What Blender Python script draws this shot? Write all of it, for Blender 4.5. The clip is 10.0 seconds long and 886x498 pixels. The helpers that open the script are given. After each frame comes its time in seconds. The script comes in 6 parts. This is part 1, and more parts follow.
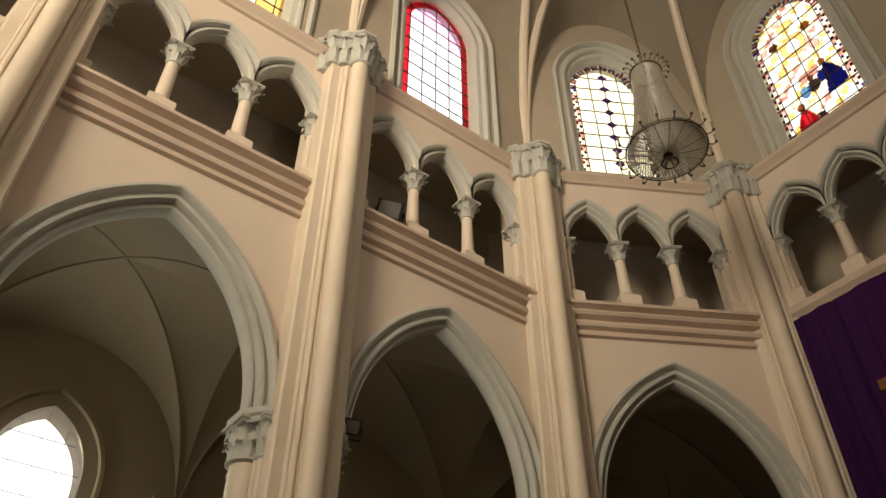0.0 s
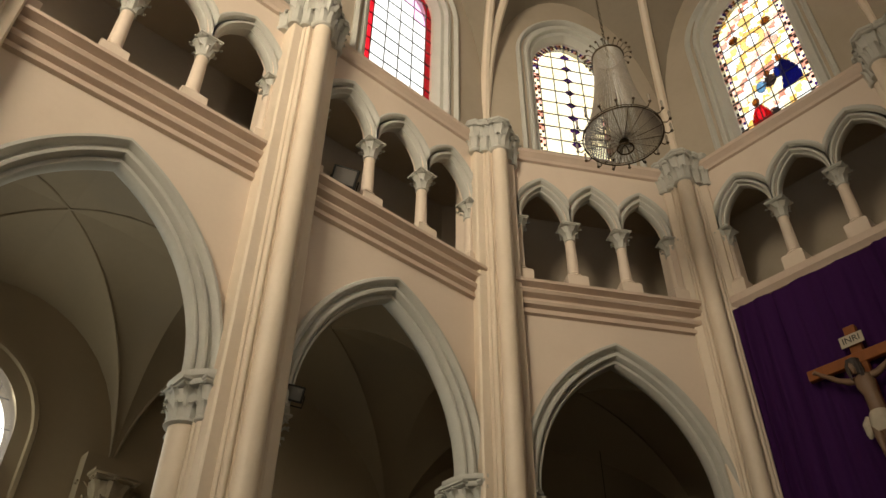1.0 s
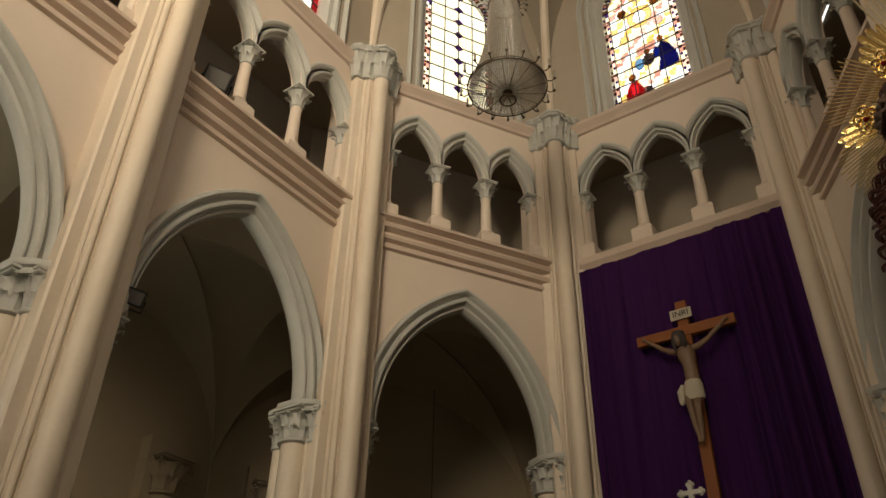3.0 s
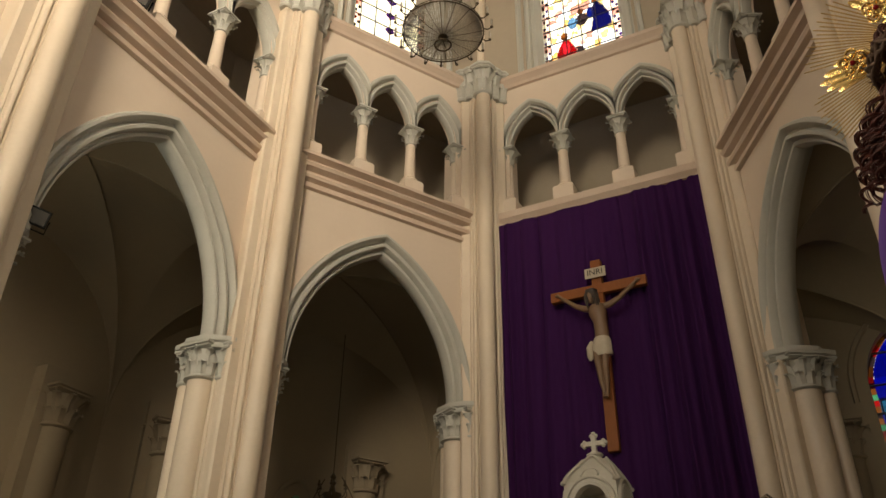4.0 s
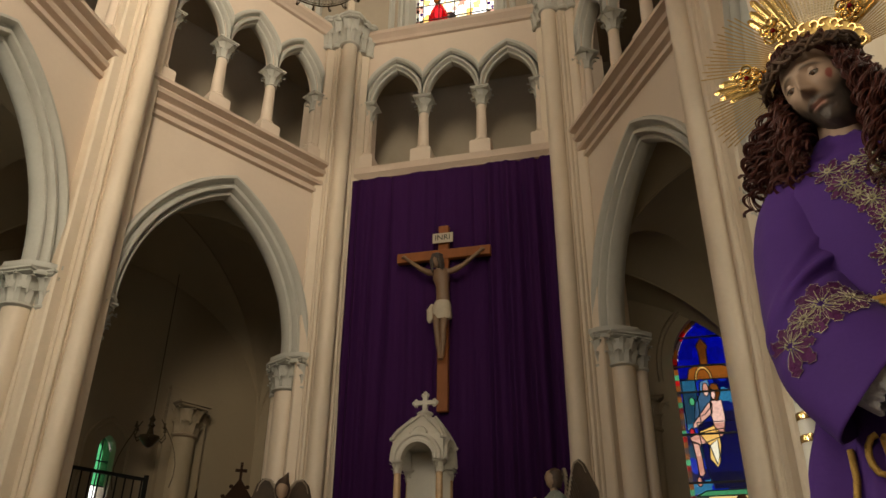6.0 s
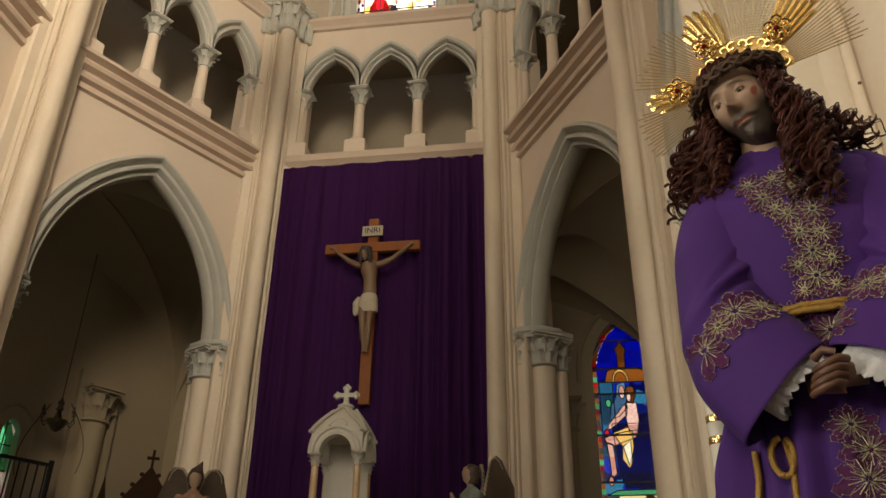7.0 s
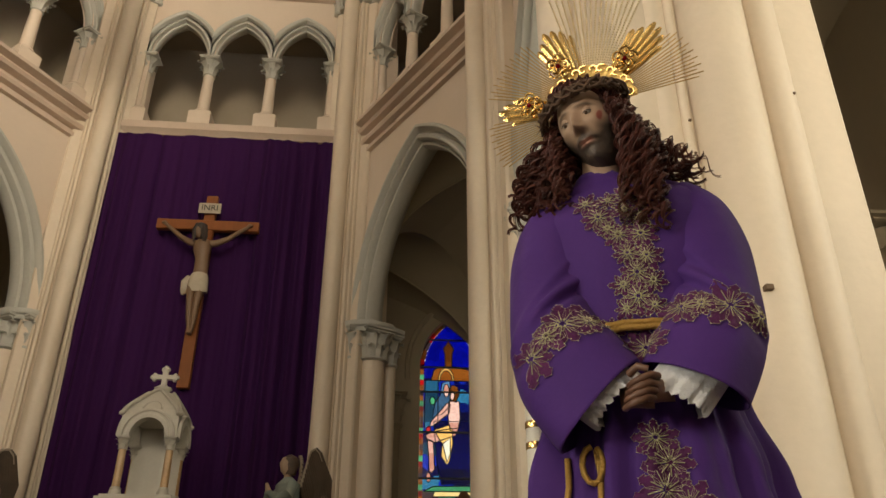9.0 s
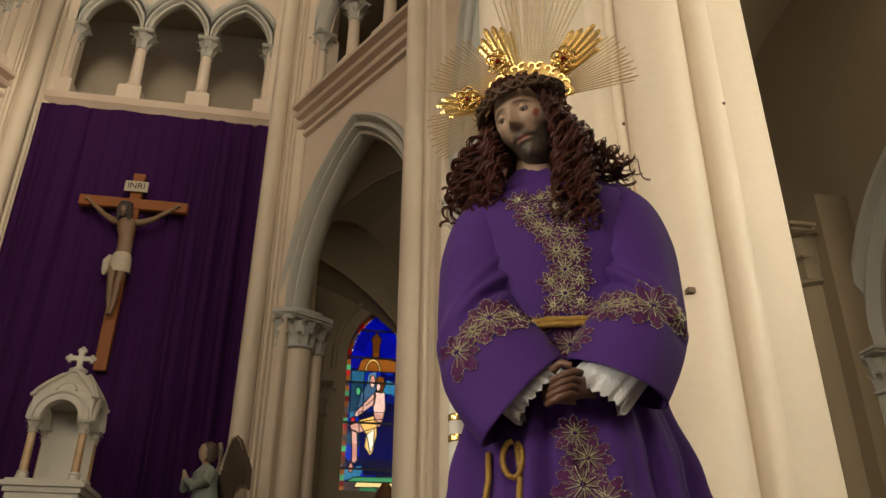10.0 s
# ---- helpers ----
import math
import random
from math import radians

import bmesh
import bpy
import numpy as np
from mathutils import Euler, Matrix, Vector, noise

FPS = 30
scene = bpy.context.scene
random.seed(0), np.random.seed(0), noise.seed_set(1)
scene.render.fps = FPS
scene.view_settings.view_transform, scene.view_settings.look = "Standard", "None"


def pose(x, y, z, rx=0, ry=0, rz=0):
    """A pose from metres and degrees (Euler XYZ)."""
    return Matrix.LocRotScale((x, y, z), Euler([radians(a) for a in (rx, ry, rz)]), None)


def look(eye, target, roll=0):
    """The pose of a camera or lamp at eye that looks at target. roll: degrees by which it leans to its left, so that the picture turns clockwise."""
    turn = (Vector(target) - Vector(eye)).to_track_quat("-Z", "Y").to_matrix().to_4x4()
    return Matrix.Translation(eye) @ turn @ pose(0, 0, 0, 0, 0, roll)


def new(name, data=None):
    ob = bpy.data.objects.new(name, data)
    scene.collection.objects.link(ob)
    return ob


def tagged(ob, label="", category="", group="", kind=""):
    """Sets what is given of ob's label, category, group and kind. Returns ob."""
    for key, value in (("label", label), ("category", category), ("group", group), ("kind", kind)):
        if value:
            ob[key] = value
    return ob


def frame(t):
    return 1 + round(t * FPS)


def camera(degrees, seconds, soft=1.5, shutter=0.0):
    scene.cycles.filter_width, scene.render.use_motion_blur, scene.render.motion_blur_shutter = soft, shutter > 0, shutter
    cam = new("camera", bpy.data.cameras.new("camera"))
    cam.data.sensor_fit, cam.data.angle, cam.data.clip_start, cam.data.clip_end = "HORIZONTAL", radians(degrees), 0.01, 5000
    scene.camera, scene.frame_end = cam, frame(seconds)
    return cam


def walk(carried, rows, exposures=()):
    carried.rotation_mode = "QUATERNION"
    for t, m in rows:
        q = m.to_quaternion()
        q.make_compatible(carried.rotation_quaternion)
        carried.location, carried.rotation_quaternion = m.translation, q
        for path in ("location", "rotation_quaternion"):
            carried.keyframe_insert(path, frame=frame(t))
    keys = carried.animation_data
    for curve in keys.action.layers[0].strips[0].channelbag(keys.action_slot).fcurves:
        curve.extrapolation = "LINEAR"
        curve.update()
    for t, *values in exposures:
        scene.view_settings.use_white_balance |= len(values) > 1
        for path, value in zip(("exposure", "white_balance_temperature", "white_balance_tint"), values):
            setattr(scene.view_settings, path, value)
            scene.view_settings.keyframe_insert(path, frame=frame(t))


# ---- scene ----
cam = camera(58.61, 10.0)
PATH = [
    (0.0, pose(3.311, -11.267, 1.600, 131.30, -0.08, 53.22)),
    (0.5, pose(3.331, -11.297, 1.619, 130.06, -0.31, 50.60)),
    (1.0, pose(3.337, -11.300, 1.647, 129.02, -0.45, 48.32)),
    (1.5, pose(3.309, -11.329, 1.660, 128.08, -0.61, 45.43)),
    (2.0, pose(3.283, -11.353, 1.671, 127.24, -0.79, 42.37)),
    (2.5, pose(3.221, -11.346, 1.699, 125.97, -0.87, 38.64)),
    (4.0, pose(2.925, -11.278, 1.667, 121.10, -0.71, 27.28)),
    (4.5, pose(2.779, -11.317, 1.694, 119.57, -0.43, 23.41)),
    (5.0, pose(2.768, -11.337, 1.680, 118.62, -0.52, 19.94)),
    (5.5, pose(2.757, -11.356, 1.672, 118.27, -0.36, 16.84)),
    (7.0, pose(2.748, -11.369, 1.659, 117.78, -0.65, 8.05)),
    (7.5, pose(2.742, -11.368, 1.669, 117.61, -0.24, 4.71)),
    (8.0, pose(2.741, -11.363, 1.670, 117.52, -0.26, 1.49)),
    (8.5, pose(2.738, -11.359, 1.672, 117.46, -0.27, -1.80)),
    (9.0, pose(2.742, -11.351, 1.675, 117.36, -0.22, -4.75)),
    (9.5, pose(2.745, -11.344, 1.674, 117.26, -0.31, -7.49)),
    (10.0, pose(2.749, -11.339, 1.678, 116.81, -0.32, -10.27)),
]
EXPO = [(0.0, -0.45), (1.5, -0.56), (2.5, -0.70), (4.0, 0.0), (4.5, 0.02), (5.5, -0.06), (7.5, 0.12), (10.0, 0.25)]
walk(cam, PATH, EXPO)

# ---- light -------------------------------------------------------------
world = bpy.data.worlds.new("sky")
scene.world = world
world.use_nodes = True
wn = world.node_tree
sky = wn.nodes.new("ShaderNodeTexSky")
sky.sky_type = "NISHITA"
sky.sun_disc = False
sky.sun_elevation, sky.sun_rotation = radians(48), radians(200)
wn.links.new(sky.outputs[0], wn.nodes["Background"].inputs[0])
wn.nodes["Background"].inputs[1].default_value = 0.12
sun = new("sun", bpy.data.lights.new("sun", "SUN"))
sun.data.energy, sun.data.angle, sun.data.color = 2.5, radians(0.5), (1, 0.95, 0.86)
sun.matrix_world = pose(0, 0, 60, 42, 0, 160)


def window_lamp(x, y, z, w, h, target, power, color=(1, 0.97, 0.92)):
    """Sky light that enters by a window opening."""
    ob = new("window_light", bpy.data.lights.new("window_light", "AREA"))
    ob.data.shape, ob.data.size, ob.data.size_y = "RECTANGLE", w, h
    ob.data.energy, ob.data.color = power, color
    ob.matrix_world = look((x, y, z), target)
    return ob


# daylight from the nave's large side and west windows behind the camera, and from an aisle end window
WARM = (1.0, 0.845, 0.63)
window_lamp(-5.0, -21, 12.3, 5, 6.5, (1, -4, 12), 520, WARM)
right = window_lamp(5.0, -21, 12.3, 5, 6.5, (-3.9, -5.5, 13.3), 900, WARM)
right.data.spread = radians(72)
window_lamp(0, -33.6, 13, 7, 7, (0, 0, 12), 600, WARM)
side = window_lamp(7.3, -15.9, 3.8, 1.8, 4.2, (4.6, -8.3, 3.8), 70, (1.0, 0.90, 0.66))
side.data.spread = radians(95)
left_end = window_lamp(-7.3, -15.9, 3.8, 1.8, 4.2, (3.4, -9.4, 2.8), 95, (1.0, 0.90, 0.72))
left_end.data.spread = radians(80)

# the white windows of the aisles
window_lamp(-7.75, -9.75, 5.6, 1.2, 2.8, (-3.5, -8.2, 6.3), 62, (1.0, 0.98, 0.78))
window_lamp(7.75, -9.75, 5.4, 1.2, 2.8, (5.4, -5.5, 6.4), 82, (1.0, 0.90, 0.68))

# ---- materials ---------------------------------------------------------
MATS = {}


def mat(name, color, rough=0.7, metal=0.0, var=0.12, scale=3.0, fine=40.0, bump=0.15, dist=0.01, spec=0.5, stain=None, sheen=0.0, stretch=(1, 1, 1), wrinkle=0.0):
    """Procedural surface: base colour varied at two scales, stains and a fine relief."""
    if name in MATS:
        return MATS[name]
    m = bpy.data.materials.new(name)
    m.use_nodes = True
    nt = m.node_tree
    b = nt.nodes["Principled BSDF"]
    b.inputs["Roughness"].default_value, b.inputs["Metallic"].default_value = rough, metal
    b.inputs["Specular IOR Level"].default_value = spec
    if sheen:
        b.inputs["Sheen Weight"].default_value = sheen
    tc = nt.nodes.new("ShaderNodeTexCoord")
    mp = nt.nodes.new("ShaderNodeMapping")
    mp.inputs["Scale"].default_value = stretch
    nt.links.new(tc.outputs["Object"], mp.inputs[0])
    n1, n2 = nt.nodes.new("ShaderNodeTexNoise"), nt.nodes.new("ShaderNodeTexNoise")
    n1.inputs["Scale"].default_value, n2.inputs["Scale"].default_value = scale, fine
    n1.inputs["Detail"].default_value, n2.inputs["Detail"].default_value = 6, 4
    for n in (n1, n2):
        nt.links.new(mp.outputs[0], n.inputs["Vector"])
    mix = nt.nodes.new("ShaderNodeMix")
    mix.data_type = "RGBA"
    dark = tuple(c * (1 - 2.2 * var) for c in color)
    lite = tuple(min(1, c * (1 + var)) for c in color)
    mix.inputs[6].default_value, mix.inputs[7].default_value = (*dark, 1), (*lite, 1)
    ad = nt.nodes.new("ShaderNodeMath")
    ad.operation = "MULTIPLY_ADD"
    ad.inputs[1].default_value = 0.35
    nt.links.new(n2.outputs["Fac"], ad.inputs[0])
    sc = nt.nodes.new("ShaderNodeMath")
    sc.operation = "MULTIPLY"
    sc.inputs[1].default_value = 0.75
    nt.links.new(n1.outputs["Fac"], sc.inputs[0])
    nt.links.new(sc.outputs[0], ad.inputs[2])
    nt.links.new(ad.outputs[0], mix.inputs[0])
    out = mix.outputs[2]
    if stain:
        n3 = nt.nodes.new("ShaderNodeTexNoise")
        n3.inputs["Scale"].default_value, n3.inputs["Detail"].default_value = 0.6, 8
        nt.links.new(tc.outputs["Object"], n3.inputs["Vector"])
        rp = nt.nodes.new("ShaderNodeValToRGB")
        rp.color_ramp.elements[0].position, rp.color_ramp.elements[1].position = 0.52, 0.75
        nt.links.new(n3.outputs["Fac"], rp.inputs[0])
        m2 = nt.nodes.new("ShaderNodeMix")
        m2.data_type = "RGBA"
        m2.inputs[7].default_value = (*stain, 1)
        nt.links.new(rp.outputs[0], m2.inputs[0])
        nt.links.new(out, m2.inputs[6])
        out = m2.outputs[2]
    nt.links.new(out, b.inputs["Base Color"])
    bp = nt.nodes.new("ShaderNodeBump")
    bp.inputs["Strength"].default_value, bp.inputs["Distance"].default_value = bump, dist
    nt.links.new(n2.outputs["Fac"], bp.inputs["Height"])
    nt.links.new(bp.outputs[0], b.inputs["Normal"])
    if wrinkle:
        b2 = nt.nodes.new("ShaderNodeBump")
        b2.inputs["Strength"].default_value, b2.inputs["Distance"].default_value = wrinkle, 0.02
        nt.links.new(n1.outputs["Fac"], b2.inputs["Height"])
        nt.links.new(b2.outputs[0], bp.inputs["Normal"])
    MATS[name] = m
    return m


def glass(name, color, var=0.25, scale=9.0, gloss=0.06, second=None):
    """Coloured window glass that lets the light behind it through."""
    if name in MATS:
        return MATS[name]
    m = bpy.data.materials.new(name)
    m.use_nodes = True
    nt = m.node_tree
    nt.nodes.remove(nt.nodes["Principled BSDF"])
    out = nt.nodes["Material Output"]
    tr, gl, mx = nt.nodes.new("ShaderNodeBsdfTransparent"), nt.nodes.new("ShaderNodeBsdfGlossy"), nt.nodes.new("ShaderNodeMixShader")
    tc, n1, cm = nt.nodes.new("ShaderNodeTexCoord"), nt.nodes.new("ShaderNodeTexNoise"), nt.nodes.new("ShaderNodeMix")
    oi, ad = nt.nodes.new("ShaderNodeObjectInfo"), nt.nodes.new("ShaderNodeMath")
    n1.inputs["Scale"].default_value = scale
    nt.links.new(tc.outputs["Object"], n1.inputs["Vector"])
    cm.data_type = "RGBA"
    cm.inputs[6].default_value = (*[c * (1 - var) for c in color], 1)
    cm.inputs[7].default_value = (*(second or [min(1, c * (1 + var)) for c in color]), 1)
    ad.operation = "MULTIPLY_ADD"
    ad.inputs[1].default_value = 0.5
    hf = nt.nodes.new("ShaderNodeMath")
    hf.operation = "MULTIPLY"
    hf.inputs[1].default_value = 0.5
    nt.links.new(oi.outputs["Random"], hf.inputs[0])
    nt.links.new(n1.outputs["Fac"], ad.inputs[0])
    nt.links.new(hf.outputs[0], ad.inputs[2])
    nt.links.new(ad.outputs[0], cm.inputs[0])
    nt.links.new(cm.outputs[2], tr.inputs[0])
    gl.inputs["Roughness"].default_value = 0.15
    mx.inputs[0].default_value = gloss
    nt.links.new(tr.outputs[0], mx.inputs[1])
    nt.links.new(gl.outputs[0], mx.inputs[2])
    nt.links.new(mx.outputs[0], out.inputs[0])
    MATS[name] = m
    return m


def glow(name, color, strength):
    m = bpy.data.materials.new(name)
    m.use_nodes = True
    b = m.node_tree.nodes["Principled BSDF"]
    b.inputs["Base Color"].default_value = (0, 0, 0, 1)
    b.inputs["Emission Color"].default_value = (*color, 1)
    b.inputs["Emission Strength"].default_value = strength
    return m


CREAM = mat("cream_wall_paint", (0.66, 0.555, 0.45), 0.6, var=0.05, scale=0.9, fine=14, bump=0.08, stain=(0.58, 0.47, 0.37))
PALE = mat("pale_pier_paint", (0.69, 0.59, 0.465), 0.5, var=0.08, scale=1.5, fine=22, bump=0.16, stain=(0.61, 0.51, 0.385))
GREY = mat("grey_moulding_paint", (0.48, 0.475, 0.425), 0.55, var=0.10, scale=2.5, fine=25, bump=0.12)
LEDGE = mat("dusty_ledge_paint", (0.58, 0.465, 0.37), 0.65, var=0.09, scale=2.0, fine=18, bump=0.1, stain=(0.46, 0.35, 0.27))
# upper plaster, darker than the cream to carry the dimness in its colour
DIM_PLASTER = mat("vault_plaster", (0.40, 0.34, 0.26), 0.75, var=0.08, scale=0.7, fine=10, bump=0.1, stain=(0.33, 0.28, 0.20))
# aisle shade is put into this plaster: darker and browner than the wall cream
AISLE_SHADED = mat("aisle_plaster", (0.30, 0.238, 0.155), 0.75, var=0.08, scale=0.8, fine=10, bump=0.1, stain=(0.25, 0.205, 0.145))
# high vault webs: the shade above the windows is painted in as darker plaster
VAULT_SHADE = mat("darkened_vault_plaster", (0.25, 0.21, 0.155), 0.8, var=0.10, scale=0.6, fine=10, bump=0.1, stain=(0.19, 0.155, 0.11))
STONE = mat("floor_stone", (0.17, 0.15, 0.125), 0.35, var=0.15, scale=1.2, fine=20, bump=0.05)
LEAD = mat("window_lead", (0.03, 0.03, 0.03), 0.6, var=0.2)
SKYGLOW = glow("bright_sky", (1.0, 0.99, 0.96), 3.2)
SHADEGLOW = glow("shaded_daylight", (0.98, 0.98, 1.0), 1.25)

# ---- mesh helpers ------------------------------------------------------


def link(name, bm, material, parent=None, m=None, smooth=False, label="", sharp=38):
    me = bpy.data.meshes.new(name)
    bm.to_mesh(me)
    bm.free()
    for k in (material if isinstance(material, (list, tuple)) else [material]):
        me.materials.append(k)
    if smooth:
        me.shade_smooth()
        me.set_sharp_from_angle(angle=radians(sharp))
    ob = new(name, me)
    if m is not None:
        ob.matrix_basis = m
    if parent is not None:
        ob.parent = parent
    if label:
        tagged(ob, label=label)
    return ob


def part(name, bm, material, parent, label="", smooth=False, m=None):
    return link(name, bm, material, parent, m, smooth, label)


def part_copy(ob, parent, m):
    """Another part on the same mesh."""
    o = new(ob.name.split(".")[0], ob.data)
    o.parent, o.matrix_basis = parent, m
    for c in ob.children:
        d = new(c.name.split(".")[0], c.data)
        d.parent, d.matrix_basis = o, c.matrix_basis.copy()
    return o


def empty(name, m=None):
    o = new(name)
    o.empty_display_size = 0.2
    if m is not None:
        o.matrix_basis = m
    return o


def box(bm, x0, x1, y0, y1, z0, z1, mi=0, m=None):
    vs = [bm.verts.new((m @ Vector(c)) if m else c) for c in
          ((x0, y0, z0), (x1, y0, z0), (x1, y1, z0), (x0, y1, z0), (x0, y0, z1), (x1, y0, z1), (x1, y1, z1), (x0, y1, z1))]
    for f in ((3, 2, 1, 0), (4, 5, 6, 7), (0, 1, 5, 4), (1, 2, 6, 5), (2, 3, 7, 6), (3, 0, 4, 7)):
        bm.faces.new([vs[i] for i in f]).material_index = mi


def bevel_all(bm, w=0.01, seg=1):
    bmesh.ops.bevel(bm, geom=bm.edges[:], offset=w, segments=seg, affect="EDGES", profile=0.6)


def loft(bm, rings, close=True, caps=True, mi=0, smooth=None):
    """Skin rings of points, each ring with the same count."""
    rs = [[bm.verts.new(p) for p in r] for r in rings]
    n = len(rs[0])
    for a, b in zip(rs, rs[1:]):
        for i in range(n if close else n - 1):
            j = (i + 1) % n
            bm.faces.new((a[i], a[j], b[j], b[i])).material_index = mi
    if caps and close:
        bm.faces.new(rs[0][::-1]).material_index = mi
        bm.faces.new(rs[-1]).material_index = mi
    return rs


def circle(cx, cy, z, r, n=12, ph=0.0, sx=1.0, sy=1.0):
    return [(cx + sx * r * math.cos(ph + 2 * math.pi * i / n), cy + sy * r * math.sin(ph + 2 * math.pi * i / n), z) for i in range(n)]


def turned(bm, prof, cx=0.0, cy=0.0, n=16, mi=0, ph=0.0):
    """A turned body from (radius, height) pairs."""
    loft(bm, [circle(cx, cy, z, r, n, ph) for r, z in prof], mi=mi)


def tube(bm, pts, r, n=6, mi=0, taper=None):
    """A round bar along points."""
    P = [Vector(p) for p in pts]
    rings = []
    up = Vector((0, 0, 1))
    last = None
    for i, p in enumerate(P):
        d = (P[min(i + 1, len(P) - 1)] - P[max(i - 1, 0)]).normalized()
        a = last - d * last.dot(d) if last is not None else d.cross(up if abs(d.z) < 0.95 else Vector((1, 0, 0)))
        a.normalize()
        last = a
        b = d.cross(a)
        k = r if taper is None else r * (1 + (taper - 1) * i / (len(P) - 1))
        rings.append([p + k * (math.cos(2 * math.pi * j / n) * a + math.sin(2 * math.pi * j / n) * b) for j in range(n)])
    loft(bm, rings, mi=mi)


def ball(bm, c, r, seg=8, rings=6, mi=0, m=None):
    rs = []
    for i in range(1, rings):
        th = math.pi * i / rings
        rs.append([(c[0] + r * math.sin(th) * math.cos(2 * math.pi * j / seg), c[1] + r * math.sin(th) * math.sin(2 * math.pi * j / seg), c[2] - r * math.cos(th)) for j in range(seg)])
    loft(bm, rs, mi=mi)


def arch_pts(a, zs, rise, grow=0.0, n=14):
    """Points (u, z) of a pointed arch of half width a, from the left foot to the right, grown outward by grow."""
    R = (a * a + rise * rise) / (2 * a)
    c = R - a
    R2 = R + grow
    th = math.acos(c / R2)
    left = [(c - R2 * math.cos(th * i / n), zs + R2 * math.sin(th * i / n)) for i in range(n + 1)]
    return left + [(-u, z) for u, z in left[-2::-1]]


def arch_top(a, zs, rise):
    R = (a * a + rise * rise) / (2 * a)
    c = R - a
    return lambda u: zs + math.sqrt(max(0.0, R * R - (abs(u) + c) ** 2))


def arch_sweep(bm, a, zs, rise, profile, n=14, clamp=None, mi=0, foot=None):
    """A moulding along a pointed arch. profile: (grow outward, y) pairs; y is negative towards the room."""
    lines = []
    for g, y in profile:
        pts = arch_pts(a, zs, rise, g, n)
        if foot is not None:
            pts = [(pts[0][0], foot)] + pts + [(pts[-1][0], foot)]
        lines.append([(max(-clamp, min(clamp, u)) if clamp else u, y, z) for u, z in pts])
    rings = [[ln[i] for ln in lines] for i in range(len(lines[0]))]
    loft(bm, rings, close=False, mi=mi)


# ---- plan --------------------------------------------------------------
PIERS = [(-4.215, -16.013), (-4.215, -11.858), (-4.215, -7.703), (-4.215, -3.548), (-2.166, 0.0), (2.166, 0.0), (4.215, -3.548),
         (4.215, -7.703), (4.215, -11.858), (4.215, -16.013)]
Z_CAP, Z_LEDGE, Z_TRI, Z_TOP = 6.08, 9.68, 11.26, 12.98
Z_SPRING = 13.2
OUT = 3.85


def bay_frame(j):
    """Frame of a bay: x along the wall to the right, y outward, z up; and its width."""
    a, b = Vector(PIERS[j]), Vector(PIERS[j + 1])
    u = (b - a).normalized()
    n = Vector((-u.y, u.x))
    mid = (a + b) / 2
    m = Matrix(((u.x, n.x, 0, mid.x), (u.y, n.y, 0, mid.y), (0, 0, 1, 0), (0, 0, 0, 1)))
    return m, (b - a).length


def corner_turn(k):
    if k <= 0 or k >= len(PIERS) - 1:
        return 0.0
    d1, d2 = Vector(PIERS[k]) - Vector(PIERS[k - 1]), Vector(PIERS[k + 1]) - Vector(PIERS[k])
    return math.atan2(d1.y, d1.x) - math.atan2(d2.y, d2.x)


def pierced(bm, w, t, zones, tl=0.0, tr=0.0, y0=0.0):
    """A wall with openings, in the bay's frame. zones: (bottom, top, [(centre, half width, sill, spring, rise)])."""
    def X(u, y):
        if u <= -w / 2 + 1e-6:
            return u - (y - y0) * tl
        if u >= w / 2 - 1e-6:
            return u + (y - y0) * tr
        return u

    def quad(*c):
        bm.faces.new([bm.verts.new(p) for p in c])
    for zb, zt, ops in zones:
        cuts = [-w / 2]
        spans = []
        for c, a, sill, zs, rise in sorted(ops):
            spans.append((cuts[-1], c - a, None))
            us = [c - a + 2 * a * (0.5 - 0.5 * math.cos(math.pi * i / 24)) for i in range(25)]
            top = arch_top(a, zs, rise)
            for u0, u1 in zip(us, us[1:]):
                spans.append((u0, u1, (sill, top(u0 - c), top(u1 - c))))
            cuts.append(c + a)
            for u in (c - a, c + a):
                quad((u, y0, max(sill, zb)), (u, y0 + t, max(sill, zb)), (u, y0 + t, zs), (u, y0, zs))
        spans.append((cuts[-1], w / 2, None))
        for u0, u1, op in spans:
            pieces = [(zb, zb, zt, zt, False, False)] if op is None else \
                ([(zb, zb, op[0], op[0], False, True)] if op[0] > zb else []) + [(op[1], op[2], zt, zt, True, False)]
            for a0, a1, b0, b1, under, over in pieces:
                for y in (y0, y0 + t):
                    quad((X(u0, y), y, a0), (X(u1, y), y, a1), (X(u1, y), y, b1), (X(u0, y), y, b0))
                if under:
                    quad((u0, y0, a0), (u1, y0, a1), (u1, y0 + t, a1), (u0, y0 + t, a0))
                if over:
                    quad((u0, y0, b0), (u1, y0, b1), (u1, y0 + t, b1), (u0, y0 + t, b0))
    bmesh.ops.remove_doubles(bm, verts=bm.verts, dist=0.0005)


def run(bm, w, profile, tl=0.0, tr=0.0, mi=0):
    """A straight moulding along the bay. profile: (y, z) pairs; y negative towards the room."""
    loft(bm, [[(-w / 2 - y * tl, y, z) for y, z in profile], [(w / 2 + y * tr, y, z) for y, z in profile]], mi=mi)

# ---- capitals and shafts -----------------------------------------------


